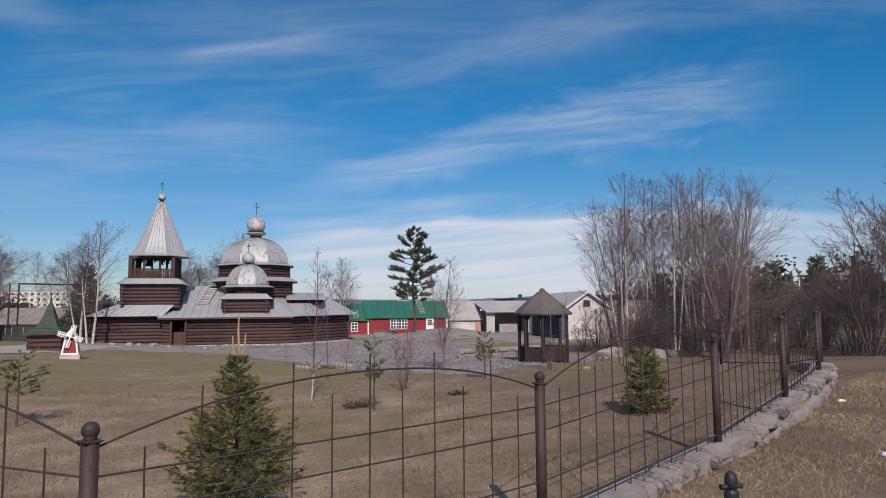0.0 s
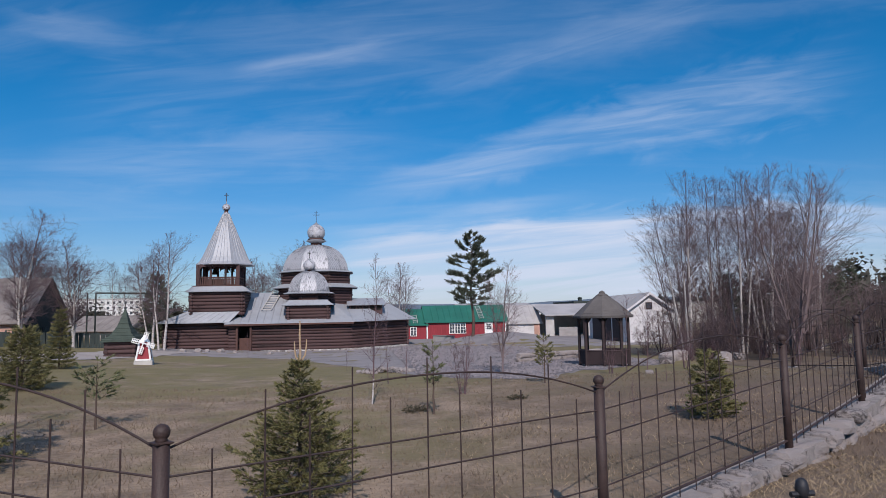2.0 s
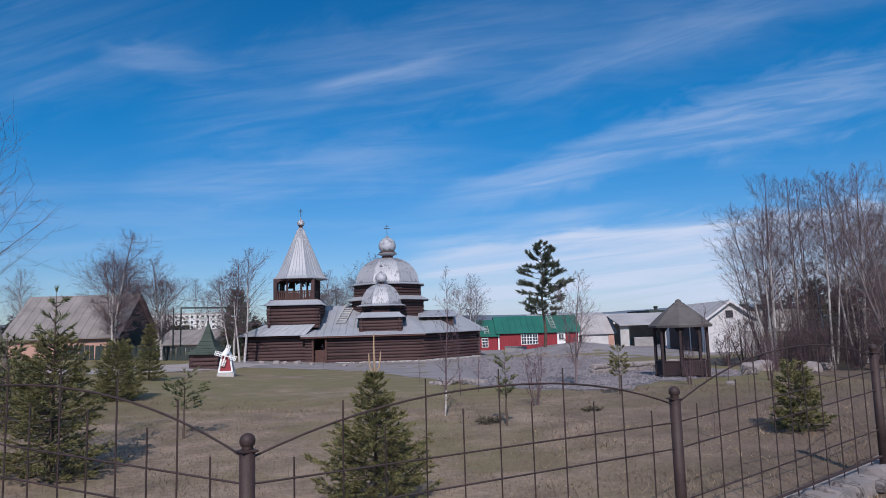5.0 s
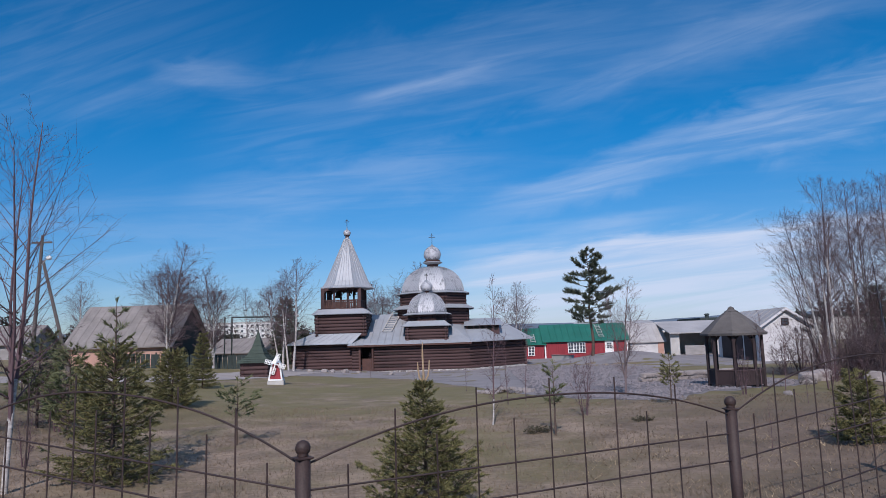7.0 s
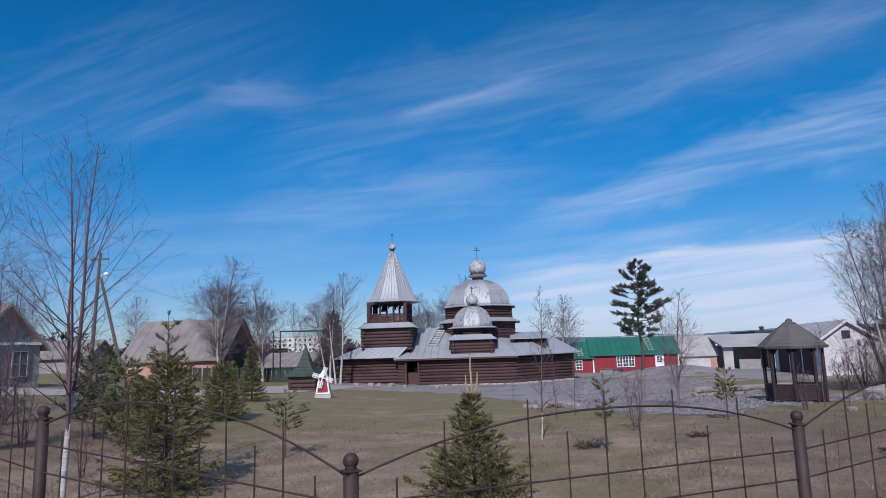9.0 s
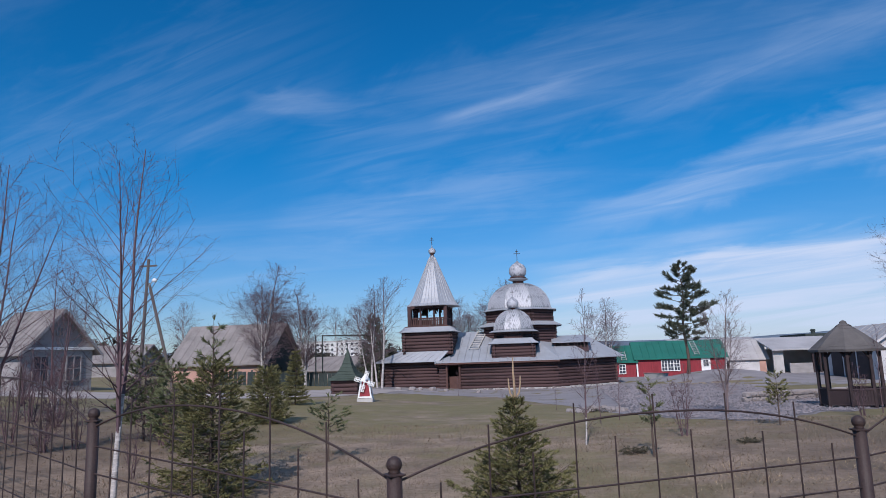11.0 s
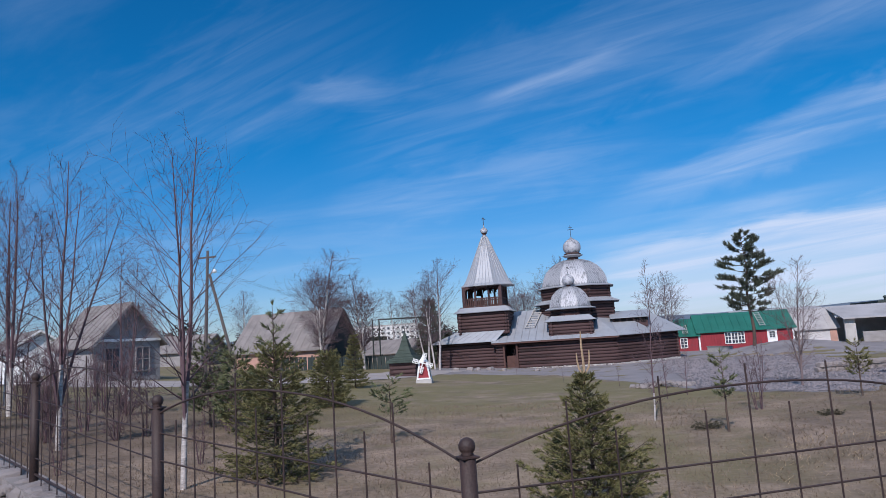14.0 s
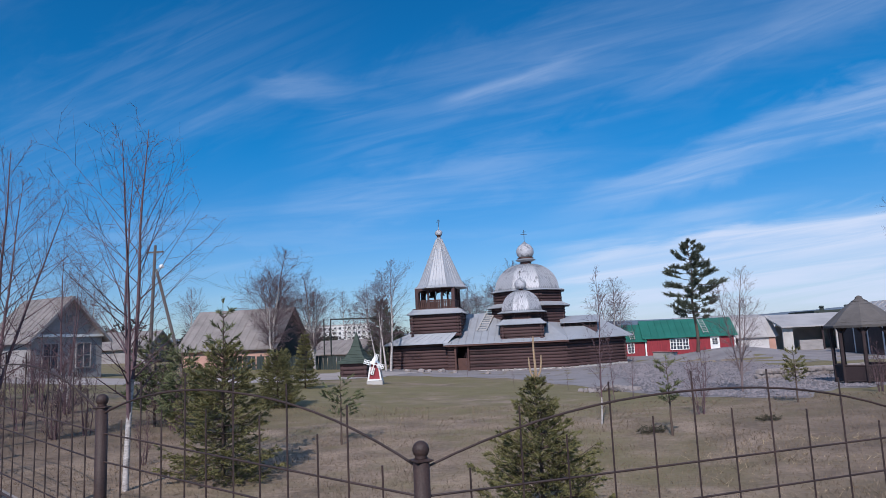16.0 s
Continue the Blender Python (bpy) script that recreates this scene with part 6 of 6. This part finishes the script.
for i, (x, y, s) in enumerate(((-8.0, 8.7, 0.6), (-9.2, 12.2, 1.0), (-12.8, 13.6, 1.3), (-13.6, 16.2, 1.5), (-11.4, 9.9, 0.8), (-14.6, 12.6, 1.3))):
    again(shr, x, y, 25 + i * 83, s)
thk = bare_tree("bare_shrub", "dense dark leafless shrub near the road", 48, -9.0, 14.6, 1.5, 0.018, "maroontwig", "maroontwig", "shrub", prim=9, sec=6, ter=4, rmin=0.0044, start=0.06, reach=0.38, angle=0.8, stems=6, lean=0.13)
for i, (x, y, s) in enumerate(((-12.2, 15.4, 1.2), (-14.4, 14.4, 1.1), (-16.5, 17.5, 1.3), (-11.0, 17.0, 1.0), (-18.5, 15.0, 1.5), (-13.2, 12.0, 1.0), (-20.5, 18.5, 1.4), (-9.4, 11.6, 0.8), (-10.6, 11.2, 0.75), (-11.6, 12.4, 0.9), (-8.0, 13.2, 0.8), (-22.0, 22.0, 1.5), (-17.5, 20.5, 1.0), (12.6, 23.3, 0.45), (13.8, 24.0, 0.55), (15.2, 23.0, 0.5))):
    again(thk, x, y, i * 77, s)
# large birches by the old house and the tower
lg = bare_tree("birch", "large bare birch with dense purple crown by the old house", 51, -20.6, 46.5, 8.6, 0.13, prim=28, sec=9, ter=7, rmin=0.0072, start=0.2, reach=0.37, angle=0.92, stems=4, fork=0.13, lean=0.085, white=0.6, droop=0.04, peak=0.5)
again(lg, -17.7, 47.5, 140, 0.82)
tb = bare_tree("birch", "leaning bare birch with pale trunk beside the tower", 52, -12.3, 47.8, 7.8, 0.10, prim=28, sec=8, ter=6, rmin=0.0062, start=0.26, reach=0.36, angle=0.85, stems=2, lean=0.09, white=0.6, droop=0.04, peak=0.45)
again(tb, -13.2, 49.0, 60, 0.92)
for i, (x, y, s) in enumerate(((-5.2, 67, 1.12), (5.2, 68, 0.98), (6.2, 70, 0.85), (-8.5, 70, 0.95), (-18.5, 66, 0.9), (-24, 75, 0.95), (-30, 70, 1.0), (-36, 62, 0.9), (-44, 58, 1.0), (-12, 80, 0.9))):
    again(tb if i % 3 else lg, x, y, 47 * i, s)
# grove at the right
gv_ = [bare_tree("alder", "leafless grey alder in a dense grove", 61, 15.5, 29.5, 7.0, 0.060, "graytwig", "graytwig", group="trees of the grove", prim=22, sec=7, ter=5, rmin=0.0044, start=0.25, reach=0.29, angle=0.86, stems=4, lean=0.075, peak=0.5),
       bare_tree("birch", "leafless birch with pale trunk in the grove", 62, 18.2, 31.0, 8.7, 0.070, "birch", "twig", group="trees of the grove", prim=24, sec=8, ter=6, rmin=0.0044, start=0.33, reach=0.28, angle=0.84, stems=3, lean=0.065, white=0.5, peak=0.5),
       bare_tree("willow", "broad leafless willow with many pale limbs", 63, 15.6, 21.6, 6.8, 0.07, "graytwig", "graytwig", group="trees of the grove", prim=22, sec=8, ter=5, rmin=0.0036, start=0.14, reach=0.36, angle=0.85, stems=6, fork=0.07, lean=0.13, peak=0.5)]
for i, (k, x, y, s) in enumerate(((1, 16.6, 29.0, 0.95), (1, 19.9, 30.2, 1.02), (1, 21.6, 31.5, 1.0), (0, 20.5, 28.6, 1.05), (1, 23.0, 30.5, 1.0), (0, 17.6, 33.5, 1.0), (0, 24.5, 33.0, 0.95), (1, 26.2, 35.0, 0.75), (2, 18.6, 24.6, 0.6), (1, 28.5, 38.0, 0.72), (0, 27.5, 31.0, 0.55), (2, 21.8, 23.6, 0.5), (0, 30.5, 36.0, 0.6), (1, 17.4, 27.6, 0.9), (1, 18.9, 28.2, 0.98), (1, 14.5, 27.2, 0.92))):
    again(gv_[k], x, y, i * 71, s)
# brushwood at the far right
br = bare_tree("brushwood", "dense purple-brown brushwood on the slope", 71, 22.5, 19.5, 5.4, 0.055, "brush", "brush", "shrub", "brushwood of the slope", prim=12, sec=6, ter=5, rmin=0.0062, start=0.08, reach=0.36, angle=0.80, stems=8, lean=0.16, peak=0.5)
for i, (x, y, s) in enumerate(((25.0, 21.0, 1.15), (27.5, 23.5, 1.35), (24.0, 16.5, 1.0), (27.0, 18.5, 1.3), (30.5, 21.0, 1.5), (21.0, 21.8, 0.55), (18.8, 22.8, 0.5), (23.5, 25.5, 0.6), (33.0, 26.5, 1.5), (29.0, 28.5, 0.85), (24.5, 28.0, 0.6), (20.6, 26.0, 0.5), (17.2, 25.8, 0.4), (14.8, 26.0, 0.35), (13.6, 25.3, 0.3), (26.5, 14.5, 0.95), (30.0, 16.0, 1.3), (35, 20, 1.6), (15.4, 28.2, 0.62), (16.9, 29.3, 0.75), (18.3, 29.6, 0.85), (19.4, 27.5, 0.75), (14.6, 29.8, 0.5), (20.8, 30.4, 0.9), (22.5, 22.8, 0.85), (20.2, 19.8, 0.9), (24.6, 18.9, 1.5), (26.0, 23.0, 1.5), (21.6, 17.6, 1.1), (14.2, 27.8, 0.42), (14.6, 24.6, 0.4), (15.8, 26.9, 0.5), (16.2, 24.2, 0.45))):
    again(br, x, y, i * 63, s)
under = bare_tree("bare_shrub", "low dense leafless undergrowth below the grove", 72, 14.8, 25.4, 1.5, 0.016, "brush", "brush", "shrub", "undergrowth of the grove", prim=9, sec=5, ter=4, rmin=0.0055, start=0.05, reach=0.40, angle=0.8, stems=6, lean=0.15)
for i in range(30):
    x = 13.6 + 15 * (i + random.random()) / 30
    again(under, x, 24.5 + 0.45 * (x - 13.6) + random.uniform(-1.5, 5.0), i * 59, random.uniform(0.75, 1.35))
# dark conifers behind the grove
dkm = [again(dk, x, y, i * 40, s) for i, (x, y, s) in enumerate(((50, 63, 1.2), (54, 66, 1.35), (58, 64, 1.2), (62, 68, 1.5), (66, 66, 1.4), (40, 66, 1.1)))]
for d_ in dkm:
    tagged(d_, "dark spruce behind the bare grove")

# far woods all round, and low hills
fw = MB()
rf = random.Random(99)
for i in range(620):
    a = rf.uniform(-1.25, 1.25)
    dist = rf.uniform(135, 260)
    x, y = dist * math.sin(a), dist * math.cos(a)
    if -0.33 < a < -0.24 and dist < 400:
        h = rf.uniform(3, 6)
    else:
        h = rf.uniform(4, 8) * (1.0 + 0.9 * ease((a - 0.45) / 0.3) + 0.35 * ease((-0.4 - a) / 0.3)) * (0.55 if -0.1 < a < 0.45 else 1)
    w = h * rf.uniform(0.16, 0.3)
    for k in range(16):
        z = h * (k + 0.6) / 16
        rr = w * (1 - (k / 16) ** 1.3) + 0.1
        for q_ in range(3):
            b = rf.uniform(0, 6.3)
            p = Vector((x + rr * 0.5 * math.cos(b), y + rr * 0.5 * math.sin(b), z - 0.8))
            tuft(fw, p, Vector((math.cos(b), math.sin(b), 0.3)).normalized(), rr * 1.1 + 0.3, 1, rf, 0.9, 0.5)
tagged(part("far_woods", fw, "forest"), "distant brown and dark green mixed woods", "woods", kind="stuff")
hl = MB()
for k, (dist, hh, seed) in enumerate(((1500, 44, 3.0), (2300, 80, 9.0))):
    N = 160
    for i in range(N):
        row = []
        for j in (i, i + 1):
            a = -1.5 + 3.0 * j / N
            z = hh * (0.55 + 0.45 * noise.noise((a * 3.2, seed, 0)) + 0.1 * noise.noise((a * 17, seed, 2)))
            row.append((dist * math.sin(a), dist * math.cos(a), z))
        (x0, y0, z0), (x1, y1, z1) = row
        hl.add([(x0, y0, -20), (x1, y1, -20), (x1 * 1.1, y1 * 1.1, z1), (x0 * 1.1, y0 * 1.1, z0)], [(0, 1, 2, 3)])
tagged(part("backdrop", hl, "hill"), "low wooded hills on the horizon, painted in haze blue", "hills", kind="structure")

# short dry grass near the fence
gr = MB()
rg = random.Random(13)
n = 0
while n < 150000:
    y = 0.5 + 18 * rg.random() ** 1.7
    x = rg.uniform(-1, 1) * (2.5 + y * 0.95)
    if y < 0.5 + 3.0 * rg.random() ** 0.7:
        continue
    z = ground_z(x, y)
    hgt = rg.uniform(0.015, 0.04) * (1.6 if noise.noise((x * 0.6, y * 0.6, 7)) > 0.15 else 0.9)
    a = rg.uniform(0, 6.3)
    w = 0.0016 + 0.00042 * y
    lx, ly = rg.uniform(-1, 1) * hgt * 1.1, rg.uniform(-1, 1) * hgt * 1.1
    gr.v += [(x - w * math.cos(a), y - w * math.sin(a), z - 0.005), (x + w * math.cos(a), y + w * math.sin(a), z - 0.005), (x + lx, y + ly, z + hgt)]
    gr.f.append((3 * n, 3 * n + 1, 3 * n + 2))
    n += 1
tagged(part("dry_grass", gr, "blade"), "short dry yellow-brown grass of the lawn", "grass", kind="stuff")

st = MB()
n = 0
while n < 60000:
    x, y = rg.uniform(1.5, 13.0), rg.uniform(1.2, 11.5)
    if y > 3.6 + 0.70 * (x - 0.5) and rg.random() < 0.9 or noise.noise((x * 0.9, y * 0.9, 3)) < -0.15:
        continue
    z = ground_z(x, y)
    hgt = rg.uniform(0.02, 0.085)
    a = rg.uniform(0, 6.3)
    w = 0.0014 + 0.0004 * y
    st.v += [(x - w * math.cos(a), y - w * math.sin(a), z - 0.005), (x + w * math.cos(a), y + w * math.sin(a), z - 0.005), (x + rg.uniform(-1.6, 1.6) * hgt, y + rg.uniform(-1.6, 1.6) * hgt, z + hgt * 0.7)]
    st.f.append((3 * n, 3 * n + 1, 3 * n + 2))
    n += 1
tagged(part("straw_grass", st, "straw"), "matted straw-coloured grass outside the fence", "grass", kind="stuff")

# scraps of pale litter on the grass
for x, y, r_ in ((8.5, 8.9, 20), (6.3, 6.05, 75)):
    sc = MB().chain([(-0.09, 0, 0.012), (-0.03, 0.01, 0.022), (0.04, -0.01, 0.014), (0.09, 0.0, 0.02)], [0.012, 0.03, 0.028, 0.010], 6)
    tagged(part("paper_scrap", sc, "white", at=pose(x, y, ground_z(x, y), 0, 0, r_)), "crumpled pale scrap of paper on dry grass", "litter")
